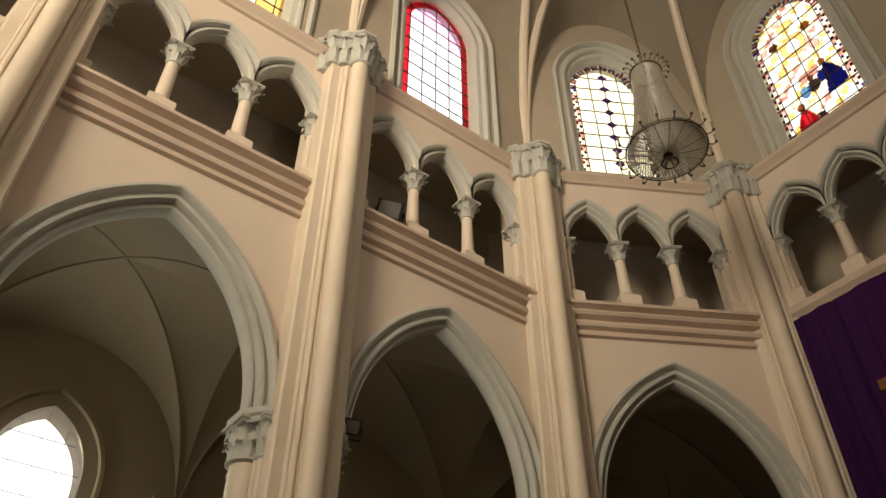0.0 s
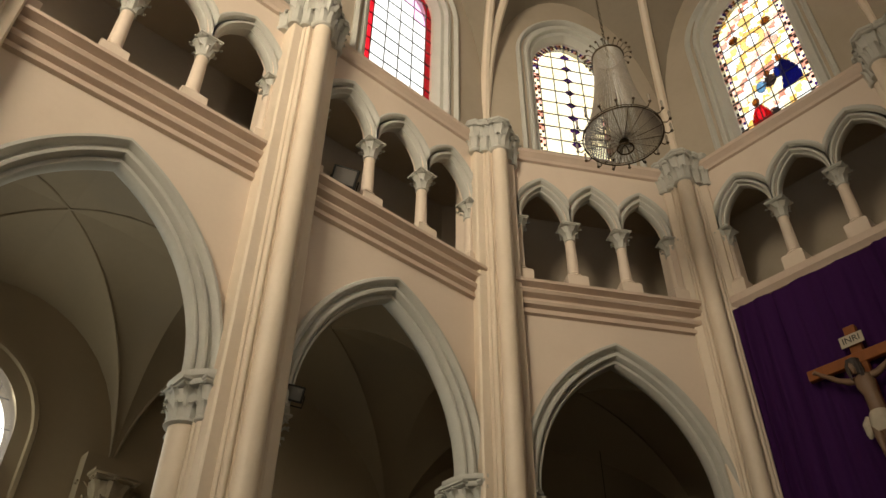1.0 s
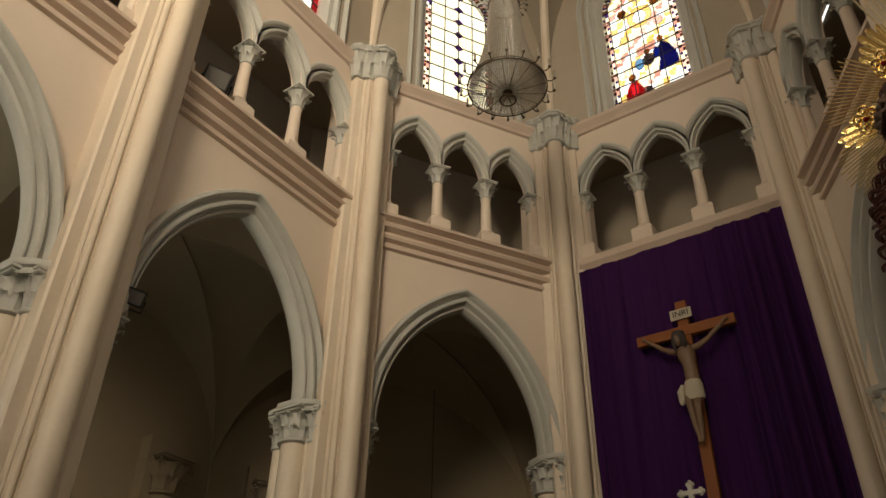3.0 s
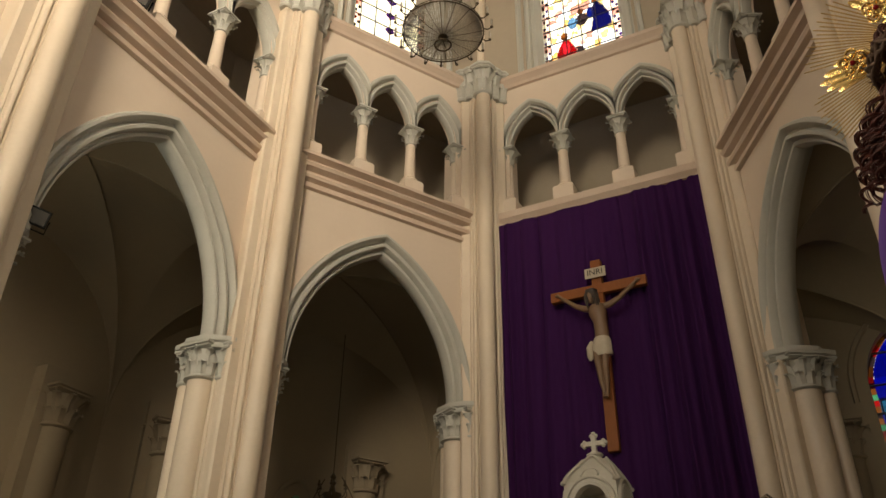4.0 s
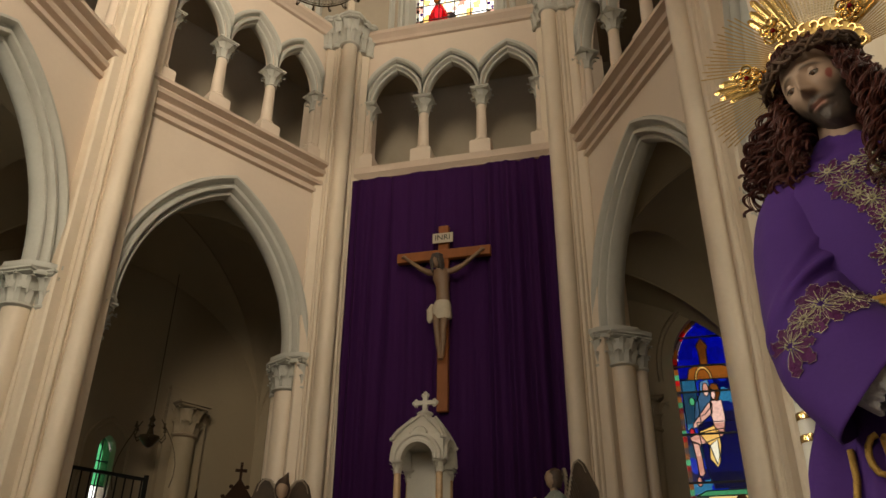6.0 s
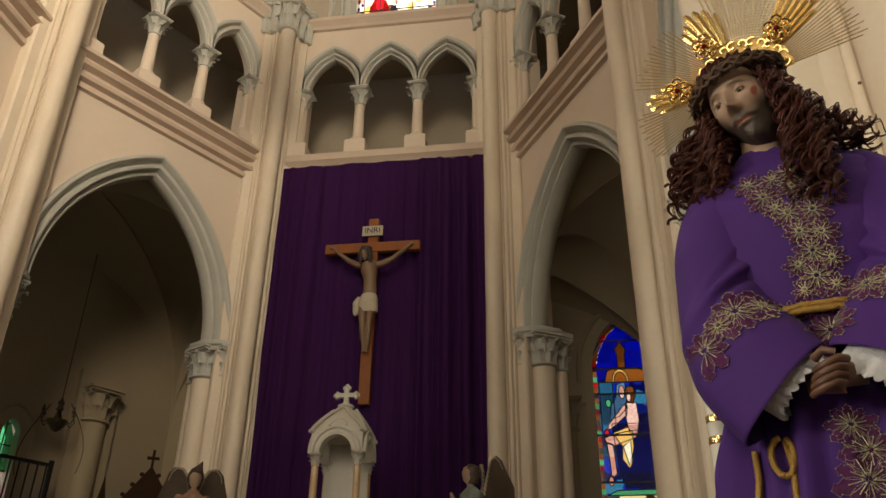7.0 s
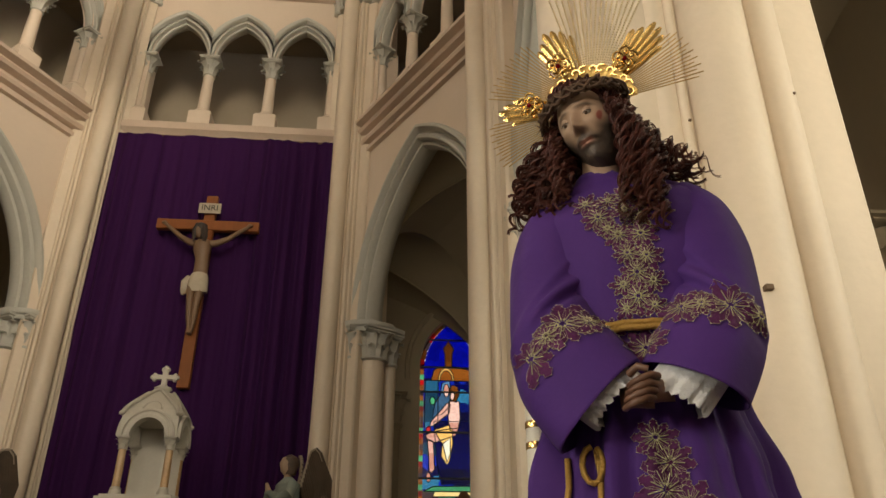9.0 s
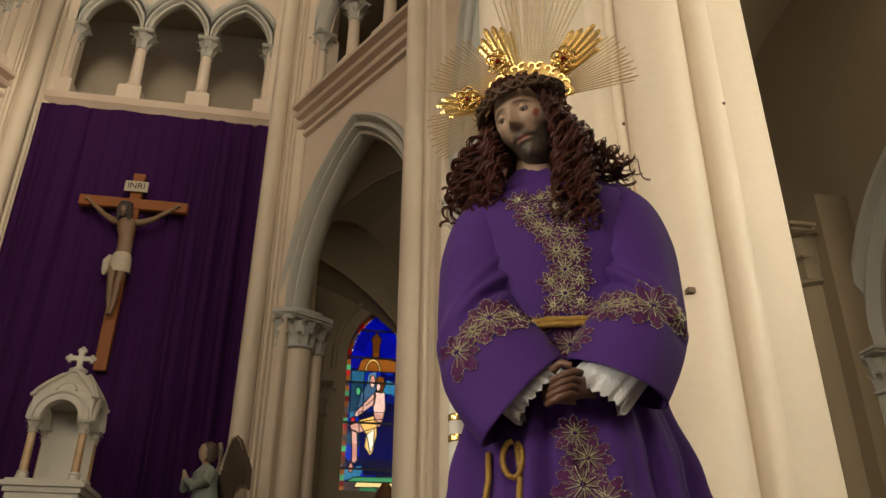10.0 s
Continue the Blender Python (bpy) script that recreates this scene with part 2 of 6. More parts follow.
def leaf(bm, ang, r0, z0, r1, z1, wid, curl, mi=0, cx=0.0, cy=0.0):
    """A curled leaf that clings to a bell and rolls over at its tip."""
    rad = Vector((math.cos(ang), math.sin(ang), 0))
    tan = Vector((-math.sin(ang), math.cos(ang), 0))
    o = Vector((cx, cy, 0))
    rows = []
    for i in range(6):
        s = i / 5
        r = r0 + (r1 - r0) * s * s + curl * max(0, s - 0.55) * 2
        z = z0 + (z1 - z0) * (s if s < 0.8 else 0.8 - (s - 0.8) * 0.6)
        wd = wid * math.sin(math.pi * (0.22 + 0.7 * s)) * (1 + 0.18 * math.sin(9 * s))
        rows.append([o + rad * (r - 0.25 * wd) + tan * -wd + Vector((0, 0, z)), o + rad * (r + 0.30 * wd) + Vector((0, 0, z)),
                     o + rad * (r - 0.25 * wd) + tan * wd + Vector((0, 0, z))])
    loft(bm, rows, close=False, caps=False, mi=mi)


def capital(bm, rn, rt, z0, h, cx=0.0, cy=0.0, leaves=8, square=True, ph=0.0):
    """A leafy capital: ring, bell, two tiers of leaves, corner curls and a stepped abacus."""
    turned(bm, [(rn * 1.02, z0 - 0.04 * h), (rn * 1.22, z0), (rn * 1.22, z0 + 0.05 * h), (rn * 1.02, z0 + 0.09 * h)], cx, cy, 16)
    turned(bm, [(rn, z0), (rn * 1.02, z0 + 0.35 * h), (rn * 1.2, z0 + 0.6 * h), (rt * 0.86, z0 + 0.8 * h)], cx, cy, 16)
    for tier, (a, b, c) in enumerate(((0.08, 0.52, 0.20), (0.34, 0.90, 0.26))):
        for i in range(leaves):
            an = ph + 2 * math.pi * (i + 0.5 * tier) / leaves
            leaf(bm, an, rn * 1.05, z0 + a * h, rn * 1.06 + (rt - rn) * (0.55 + 0.45 * tier), z0 + b * h, rn * 2.0 / leaves * 1.75, c * rt, cx=cx, cy=cy)
            r = rn * 1.06 + (rt - rn) * (0.6 + 0.5 * tier) + c * rt * 0.55
            ball(bm, (cx + r * math.cos(an), cy + r * math.sin(an), z0 + (b - 0.10) * h), rt * 0.065, 6, 4)
    n = 4 if square else 8
    k = 1.28 if square else 1.08
    q = math.pi / n + ph
    loft(bm, [circle(cx, cy, z, r * k, n, q) for r, z in ((rt * 0.80, z0 + 0.84 * h), (rt * 0.94, z0 + 0.88 * h), (rt * 0.94, z0 + 0.91 * h),
                                                      (rt * 1.06, z0 + 0.94 * h), (rt * 1.06, z0 + h))])


SHARED = {}


def shared(key, make, material, smooth=True):
    if key not in SHARED:
        bm = bmesh.new()
        make(bm)
        me = bpy.data.meshes.new(key)
        bm.to_mesh(me)
        bm.free()
        me.materials.append(material)
        if smooth:
            me.shade_smooth()
            me.set_sharp_from_angle(angle=radians(38))
        SHARED[key] = me
    return SHARED[key]


def put(name, me, parent, m=None, label=""):
    o = new(name, me)
    o.parent = parent
    if m is not None:
        o.matrix_basis = m
    if label:
        tagged(o, label=label)
    return o


def colonnette(parent, x, y, zb, zc, zt, half=False):
    """Triforium column: stepped square base, shaft, leafy capital."""
    base = shared("colonnette_base", lambda b: (loft(b, [circle(0, 0, z, r * 1.414, 4, math.pi / 4) for r, z in ((0.19, 0), (0.19, 0.32), (0.16, 0.36))]),
                                               turned(b, [(0.15, 0.35), (0.165, 0.38), (0.15, 0.41), (0.12, 0.43), (0.13, 0.45), (0.10, 0.48)])), CREAM)
    shaft = shared("colonnette_shaft", lambda b: turned(b, [(0.105, 0.3), (0.1, 0.7), (0.088, zc - zb + 0.02)]), CREAM)
    cap = shared("colonnette_capital", lambda b: capital(b, 0.09, 0.19, 0, zt - zc), GREY)
    col = put("colonnette", base, parent, Matrix.Translation((x, y, zb)))
    put("shaft", shaft, col)
    put("leaf_capital", cap, col, Matrix.Translation((0, 0, zc - zb)), "grey-painted leafy capital")
    return col


# ---- bay walls ---------------------------------------------------------
A_ARCH, RISE = 1.40, 2.25


def wall_bay(j, name, window=True, arch=True, tri=True):
    m, w = bay_frame(j)
    tl, tr = math.tan(corner_turn(j) / 2), math.tan(corner_turn(j + 1) / 2)
    sp = 1.0 if j in (3, 5) else (1.10 if j == 4 else 1.12)
    ops = [(c * sp, sp / 2 - 0.06, Z_TRI, Z_TRI, 0.84) for c in (-1, 0, 1)]
    win = [(0.0, 1.12, 13.04, 16.25, 1.45)]
    bm = bmesh.new()
    pierced(bm, w, 0.26, [(0, Z_LEDGE, [(0, A_ARCH + 0.27, 0, Z_CAP, RISE + 0.28)] if arch else [])], tl, tr)
    pierced(bm, w, 0.24, [(Z_TRI, 13.0, ops)], tl, tr)
    for s in (-1, 1):
        a, b = sorted((s * (1.5 * sp - 0.06), s * w / 2))
        box(bm, a, b, 0.0, 0.40, Z_LEDGE, Z_TRI)
    wall = link(name, bm, CREAM, m=m)
    tagged(wall, "cream painted church wall with pointed arches and a triforium", "wall", kind="structure")
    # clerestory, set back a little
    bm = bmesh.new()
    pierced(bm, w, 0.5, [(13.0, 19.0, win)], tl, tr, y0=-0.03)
    part("clerestory_wall", bm, DIM_PLASTER, wall)
    if arch:
        bm = bmesh.new()
        arch_sweep(bm, A_ARCH, Z_CAP, RISE, [(0.26, 0.02), (0.325, -0.01), (0.33, -0.07), (0.305, -0.115), (0.265, -0.12), (0.235, -0.085), (0.222, -0.02), (0.19, -0.005), (0.178, -0.035), (0.150, -0.075), (0.112, -0.07), (0.092, -0.025), (0.088, 0.04),
                                              (0.060, 0.05), (0.050, 0.01), (0.022, 0.02), (0.004, 0.07), (0.0, 0.11), (0.0, 0.18), (0.03, 0.25), (0.08, 0.30), (0.12, 0.34), (0.27, 0.35)], n=20)
        part("arch_moulding", bm, GREY, wall, "grey-painted moulded pointed arch", smooth=True)
        for s in (-1, 1):
            grp = part("arch_respond", respond_mesh(s, 0.24 if j >= 7 else 0.0), PALE, wall, smooth=True, m=Matrix.Translation((s * 1.63, 0.10, 0)))
            put("leaf_capital", shared("respond_capital_%d" % s, lambda b: respond_capital(b, s), GREY), grp, label="grey-painted leafy capital")
    # ledge under the triforium
    bm = bmesh.new()
    run(bm, w - 0.5, [(0.02, 9.40), (-0.06, 9.44), (-0.10, 9.50), (-0.16, 9.56), (-0.18, Z_LEDGE), (0.02, Z_LEDGE + 0.015)] if not arch else [(0.02, 9.08), (-0.07, 9.10), (-0.07, 9.17), (-0.03, 9.19), (-0.03, 9.22), (-0.12, 9.25), (-0.14, 9.30), (-0.12, 9.35), (-0.06, 9.37), (-0.06, 9.41), (-0.17, 9.45), (-0.20, 9.50),
                      (-0.17, 9.54), (-0.13, 9.55), (-0.13, 9.58), (-0.25, 9.62), (-0.25, Z_LEDGE), (0.02, Z_LEDGE + 0.015)])
    part("ledge", bm, LEDGE, wall)
    for c in (-1, 0, 1):
        bm = bmesh.new()
        a = sp / 2 - 0.09
        arch_sweep(bm, a, Z_TRI, 0.76, [(0.215, 0.01), (0.245, -0.02), (0.245, -0.065), (0.215, -0.085), (0.175, -0.07), (0.155, -0.030), (0.145, 0.0), (0.115, 0.0), (0.105, -0.03), (0.085, -0.050), (0.055, -0.045), (0.040, -0.01),
                                        (0.030, 0.03), (0.008, 0.04), (0.0, 0.07), (0.0, 0.15), (0.03, 0.20), (0.06, 0.25)], n=12, clamp=sp / 2)
        part("triforium_arch", bm, GREY, wall, "grey-painted moulded triforium arch", smooth=True, m=Matrix.Translation((c * sp, 0, 0)))
    for c in (-1.5, -0.5, 0.5, 1.5):
        colonnette(wall, c * sp, 0.11, Z_LEDGE, 10.9, Z_TRI)
    # cornice under the windows
    bm = bmesh.new()
    run(bm, w - 0.4, [(0.05, 12.70), (-0.05, 12.74), (-0.07, 12.80), (-0.11, 12.86), (-0.14, 12.90), (-0.14, Z_TOP), (0.3, Z_TOP + 0.06)])
    part("cornice", bm, LEDGE, wall)
    # window surround, moulded in steps
    bm = bmesh.new()
    arch_sweep(bm, 0.82, 16.2, 1.0, [(0.48, 0.0), (0.47, -0.08), (0.41, -0.11), (0.37, -0.07), (0.35, 0.0), (0.27, 0.0), (0.24, -0.05), (0.19, -0.04), (0.17, 0.06), (0.09, 0.08), (0.05, 0.18),
                                    (0.0, 0.24), (0.0, 0.5)], n=14, foot=13.0)
    part("window_surround", bm, GREY, wall, "grey-painted stepped window surround", smooth=True)
    # passage behind the triforium, its shade put into the plaster colour
    bm = bmesh.new()
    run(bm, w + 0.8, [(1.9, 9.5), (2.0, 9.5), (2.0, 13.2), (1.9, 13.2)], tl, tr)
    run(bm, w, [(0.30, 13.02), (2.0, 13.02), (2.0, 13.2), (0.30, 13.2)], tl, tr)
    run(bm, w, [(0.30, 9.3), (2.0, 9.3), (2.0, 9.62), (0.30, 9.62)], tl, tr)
    part("gallery_wall", bm, DIM_PLASTER, wall)
    return wall


def respond_mesh(s, deep=0.0):
    """Jamb of an arch: a broad half column towards the opening, a lesser one towards the room, beads and flat fillets between."""
    bm = bmesh.new()
    prof = [(0.26, -0.16), (0.12, -0.16), (0.10, -0.13), (0.03, -0.13), (0.02, -0.10), (0.0, -0.08), (0.0, 0.36), (0.03, 0.38), (0.03, 0.58 + deep), (0.05, 0.60 + deep), (0.28, 0.60 + deep)]
    loft(bm, [[(s * x, y, z) for x, y in (prof if s > 0 else prof[::-1])] for z in (0, 6.0)])
    for x, y, r in ((0.0, 0.17, 0.185), (0.075, -0.125, 0.085), (0.005, -0.055, 0.028), (0.165, -0.165, 0.026), (0.01, 0.365, 0.028), (0.04, 0.48, 0.10)):
        turned(bm, [(r * 1.25, 0), (r * 1.25, 0.35), (r * 1.1, 0.45), (r * 1.15, 0.5), (r, 0.56), (r, 5.56)], s * x, y, 28)
    return bm


def respond_capital(b, s):
    """Two leafy bells under one moulded, chamfered abacus."""
    h = Z_CAP - 5.52
    capital(b, 0.195, 0.27, 5.52, h - 0.08, 0, 0.17, 10)
    capital(b, 0.095, 0.165, 5.52, h - 0.08, s * 0.075, -0.125, 8)
    capital(b, 0.105, 0.17, 5.52, h - 0.08, s * 0.04, 0.48, 8)
    ring = [(0.26, -0.30), (0.02, -0.30), (-0.10, -0.22), (-0.255, -0.02), (-0.255, 0.34), (-0.17, 0.44), (-0.13, 0.64), (0.26, 0.64)]
    ring = ring if s > 0 else ring[::-1]
    c = Vector((0.1, 0.14))
    loft(b, [[(s * (c.x + (x - c.x) * k), c.y + (y - c.y) * k, z) for x, y in ring] for k, z in ((0.84, Z_CAP - 0.15), (0.88, Z_CAP - 0.12), (0.88, Z_CAP - 0.09), (0.98, Z_CAP - 0.07), (1.0, Z_CAP - 0.05), (1.0, Z_CAP))])


def pier(k, name="pier"):
    """A clustered pier: pilaster, three rolls, and three joined leafy capitals."""
    t = corner_turn(k)
    d1 = (Vector(PIERS[k]) - Vector(PIERS[k - 1])) if k > 0 else Vector((0, 1))
    ang = math.atan2(d1.y, d1.x) - t / 2
    m = Matrix.Translation((*PIERS[k], 0)) @ Matrix.Rotation(ang, 4, "Z")
    root = empty(name, m)
    tagged(root, "cream clustered pier with rounded shafts and leafy capitals", "pier", "apse piers", "structure")
    bm = bmesh.new()
    half = [(0.0, -0.40), (0.15, -0.40), (0.155, -0.37), (0.225, -0.365), (0.235, -0.335), (0.265, -0.33), (0.27, -0.30), (0.405, -0.30), (0.42, -0.285), (0.43, -0.27), (0.43, 0.5)]
    prof = [(-x, y) for x, y in half[:0:-1]] + half
    loft(bm, [[(x, y, z) for x, y in prof] for z in (0, 12.6)])
    part("pilaster", bm, PALE, root)
    for x, y, r in ((0, -0.455, 0.140), (-0.190, -0.375, 0.034), (0.190, -0.375, 0.034), (-0.245, -0.335, 0.018), (0.245, -0.335, 0.018)):
        bm = bmesh.new()
        turned(bm, [(r, 0), (r, 12.5)], x, y, 24 if r > 0.1 else 12)
        part("shaft", bm, PALE, root, smooth=True)
    for x, y, rn, rt in ((0, -0.42, 0.17, 0.25), (-0.24, -0.33, 0.09, 0.165), (0.24, -0.33, 0.09, 0.165), (-0.40, -0.24, 0.095, 0.17), (0.40, -0.24, 0.095, 0.17), (-0.46, 0.0, 0.10, 0.18), (0.46, 0.0, 0.10, 0.18)):
        put("leaf_capital", shared("pier_capital_%s" % rn, lambda b: capital(b, rn, rt, 12.42, 0.74, 0, 0, 9 if rn > 0.15 else 7, square=False), GREY), root, Matrix.Translation((x, y, 0)), "grey-painted leafy capital")
    return root


# floor and the walls of the place
bm = bmesh.new()
box(bm, -9.5, 9.5, -34, 6, -0.2, 0)
tagged(link("floor", bm, STONE), "polished grey stone church floor", "floor", kind="structure")
for j in range(9):
    wall_bay(j, "wall_%d" % (j + 1), arch=(j != 4))
for k in range(10):
    pier(k)

# ---- vaults ------------------------------------------------------------


def groin(bm, corners, zs, key, apexes, n=10, bulge=0.55):
    """Vault cells over a polygon: each side's pointed wall arch is ruled to the ribs that run to the key."""
    K = Vector(key)

    def rib(c, s):
        h = 1 - math.cos(s * math.pi / 2)
        return Vector((c[0] + (K.x - c[0]) * h, c[1] + (K.y - c[1]) * h, zs + (K.z - zs) * math.sin(s * math.pi / 2) ** 0.9))
    N = len(corners)
    for i in range(N):
        a, b = Vector(corners[i]), Vector(corners[(i + 1) % N])
        if apexes[i] is None:
            continue
        mid = (a + b) / 2
        for c in (a, b):
            rings = []
            for q in range(n + 1):
                s = q / n
                h = 1 - math.cos(s * math.pi / 2)
                wpt = Vector((c.x + (mid.x - c.x) * h, c.y + (mid.y - c.y) * h, zs + (apexes[i] - zs) * math.sin(s * math.pi / 2) ** 0.85))
                r = rib(c, s)
                rings.append([wpt.lerp(r, e / 6) + Vector((0, 0, 0.12 * math.sin(math.pi * e / 6) * s)) for e in range(7)])
            loft(bm, rings, close=False, caps=False)
    return [[rib(Vector(c), q / 16) for q in range(17)] for c in corners]


def offset_corner(k, d):
    t = corner_turn(k)
    d1 = (Vector(PIERS[k]) - Vector(PIERS[k - 1])) if k > 0 else (Vector(PIERS[1]) - Vector(PIERS[0]))
    ang = math.atan2(d1.y, d1.x) - t / 2 + math.pi / 2
    L = d / math.cos(t / 2)
    return (PIERS[k][0] + L * math.cos(ang), PIERS[k][1] + L * math.sin(ang))


ZK = 20.2
bm = bmesh.new()
ribs = []
apse = [PIERS[k] for k in (3, 4, 5, 6)]
ribs += groin(bm, apse, Z_SPRING, (0, -3.3, ZK), [18.4, 18.4, 18.4, None])
for y0, y1, a, b in ((-3.548, -7.703, 3, 2), (-7.703, -11.858, 2, 1), (-11.858, -16.013, 1, 0)):
    ribs += groin(bm, [(-4.215, y1), (-4.215, y0), (4.215, y0), (4.215, y1)], Z_SPRING, (0, (y0 + y1) / 2, ZK), [18.4, ZK - 0.3, 18.4, ZK - 0.3])
# the ceiling's darkness is shade held in its base colour
tagged(link("ceiling", bm, VAULT_SHADE, smooth=True), "plaster rib vault over the apse, coloured dark for shade", "ceiling", kind="structure")
bm = bmesh.new()
for r in ribs:
    tube(bm, [p - Vector((0, 0, 0.04)) for p in r], 0.10, 8)
tagged(link("vault_rib_trim", bm, PALE, smooth=True), "cream vault ribs that rise from the pier capitals", "vault rib", kind="structure")
bm = bmesh.new()
box(bm, -9.5, 9.5, -34.6, 6, 21.5, 21.7)
tagged(link("roof", bm, DIM_PLASTER), "plain roof above the vault", "roof", kind="structure")

# ---- aisle and ambulatory ----------------------------------------------
OUTER = [offset_corner(k, OUT) for k in range(10)]
OUTER[4], OUTER[5] = (-4.95, 3.4), (4.95, 3.4)
bm = bmesh.new()
arib = []
for j in range(9):
    inn = [offset_corner(k, 0.24) for k in (j, j + 1)]
    quad = [inn[0], OUTER[j], OUTER[j + 1], inn[1]]
    c = sum((Vector(q) for q in quad), Vector((0, 0))) / 4
    r = groin(bm, quad, Z_CAP - 0.2, (c.x, c.y, 8.95), [8.7, 8.6, 8.7, 8.6])
    arib += r
tagged(link("aisle_ceiling", bm, AISLE_SHADED, smooth=True), "dim plastered groin vault of the aisle", "ceiling", kind="structure")
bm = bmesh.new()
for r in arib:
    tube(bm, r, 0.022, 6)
tagged(link("aisle_rib_trim", bm, AISLE_SHADED, smooth=True), "plastered ribs of the aisle vault, coloured dark for shade", "vault rib", kind="structure")

# windows of the aisle walls: centre, half width, sill, spring, rise, glass
AISLE_WIN = {1: [(0.05, 0.64, 3.6, 6.42, 0.98, "white")], 7: [(-0.05, 0.64, 3.6, 6.5, 0.88, "white")], 4: [(4.1, 0.60, 4.2, 6.75, 1.05, "blue")], 3: [(0.30, 0.16, 3.6, 5.05, 0.25, "green")]}


def aisle_wall(j):
    a, b = Vector(OUTER[j]), Vector(OUTER[j + 1])
    u = (b - a).normalized()
    mid = (a + b) / 2
    m = Matrix(((u.x, -u.y, 0, mid.x), (u.y, u.x, 0, mid.y), (0, 0, 1, 0), (0, 0, 0, 1)))
    w = (b - a).length
    tl, tr = math.tan(corner_turn(j) / 2), math.tan(corner_turn(j + 1) / 2)
    bm = bmesh.new()
    win = AISLE_WIN.get(j, [])
    pierced(bm, w, 0.5, [(0, 9.4, [v[:5] for v in win])], tl, tr)
    wall = link("aisle_wall_%d" % (j + 1), bm, AISLE_SHADED, m=m)
    tagged(wall, "plain plastered outer wall of the aisle", "wall", kind="structure")
    return wall, m, win


AW = [aisle_wall(j) for j in range(9)]
# nave behind the camera: side walls and west wall with their large windows, and the aisles' end walls


def plain_wall(name, x0, y0, x1, y1, z1, ops, label):
    a, b = Vector((x0, y0)), Vector((x1, y1))
    u = (b - a).normalized()
    mid = (a + b) / 2
    bm = bmesh.new()
    pierced(bm, (b - a).length, 0.5, [(0, z1, ops)])
    return tagged(link(name, bm, CREAM, m=Matrix(((u.x, -u.y, 0, mid.x), (u.y, u.x, 0, mid.y), (0, 0, 1, 0), (0, 0, 0, 1)))), label, "wall", kind="structure")


plain_wall("wall_nave_left", -5.2, -34, -5.2, -16.2, 21.5, [(4.0, 2.6, 8.8, 13.4, 2.6)], "cream nave wall with a large pointed window")
plain_wall("wall_nave_right", 5.2, -16.2, 5.2, -34, 21.5, [(-4.0, 2.6, 8.8, 13.4, 2.6)], "cream nave wall with a large pointed window")
plain_wall("wall_west", 5.7, -34, -5.7, -34, 21.5, [(0, 3.5, 9.0, 13.4, 3.4)], "cream west wall with a large pointed window")
plain_wall("wall_aisle_end_left", -4.7, -16.2, -9.2, -16.2, 9.4, [(0.35, 0.95, 1.6, 5.2, 1.2)], "plain end wall of the aisle with a tall window")
plain_wall("wall_aisle_end_right", 9.2, -16.2, 4.7, -16.2, 9.4, [(-0.35, 0.95, 1.6, 5.2, 1.2)], "plain end wall of the aisle with a tall window")

# sky seen through the windows
for j in range(9):
    m, w = bay_frame(j)
    bm = bmesh.new()
    box(bm, -1.6, 1.6, 0.9, 0.92, 13.0, 18.2)
    tagged(link("backdrop", bm, SKYGLOW, m=m), "bright sky outside a church window", "sky", kind="structure")
for wall, m, wins in AW:
    for c, a, *_, style in wins:
        bm = bmesh.new()
        box(bm, c - 1.1, c + 1.1, 0.9, 0.92, 3.0, 8.2)
        tagged(link("backdrop", bm, SKYGLOW if a > 0.62 or style == "green" else SHADEGLOW, m=m), "bright sky outside an aisle window", "sky", kind="structure")

# ---- robed statue ------------------------------------------------------
from mathutils.bvhtree import BVHTree

ROBE = mat("violet_robe_cloth", (0.070, 0.024, 0.180), 0.72, var=0.10, scale=7, fine=160, bump=0.12, dist=0.002, spec=0.2, sheen=0.04, wrinkle=0.35)
SKIN = mat("painted_skin", (0.46, 0.32, 0.225), 0.52, var=0.14, scale=9, fine=50, bump=0.05)
HAIR = mat("brown_wig_hair", (0.088, 0.024, 0.016), 0.30, var=0.4, scale=14, fine=160, bump=0.15, spec=0.35)
BEARD = mat("painted_beard", (0.085, 0.062, 0.050), 0.6, var=0.35, scale=30, fine=150, bump=0.3)
LACE = mat("white_lace", (0.72, 0.74, 0.76), 0.8, var=0.08, scale=30, fine=130, bump=0.5)
ROPE = mat("gold_cord", (0.45, 0.27, 0.06), 0.45, metal=0.4, var=0.25, scale=40, fine=150, bump=0.6)
PETAL = mat("plum_embroidery", (0.095, 0.016, 0.090), 0.6, var=0.35, scale=25, fine=120, bump=0.4, spec=0.2)
THREAD = mat("gold_thread", (0.86, 0.76, 0.55), 0.25, metal=0.6, var=0.25, scale=60, fine=200, bump=0.4)
THORN = mat("thorn_twigs", (0.11, 0.062, 0.035), 0.7, var=0.3, scale=30, fine=90, bump=0.4)
HAND = mat("dark_worn_skin", (0.17, 0.085, 0.055), 0.38, var=0.3, scale=18, fine=60, bump=0.1)
WOUND = mat("red_paint", (0.30, 0.02, 0.02), 0.4, var=0.3, scale=60)
GOLD = mat("polished_gold", (0.87, 0.63, 0.25), 0.22, metal=1.0, var=0.08, scale=20, fine=80, bump=0.08)
GOLD_DULL = mat("worn_gold_wire", (0.56, 0.39, 0.16), 0.36, metal=0.85, var=0.15, scale=20, fine=80, bump=0.1)
GEM = mat("red_gem", (0.25, 0.01, 0.01), 0.1, var=0.2)


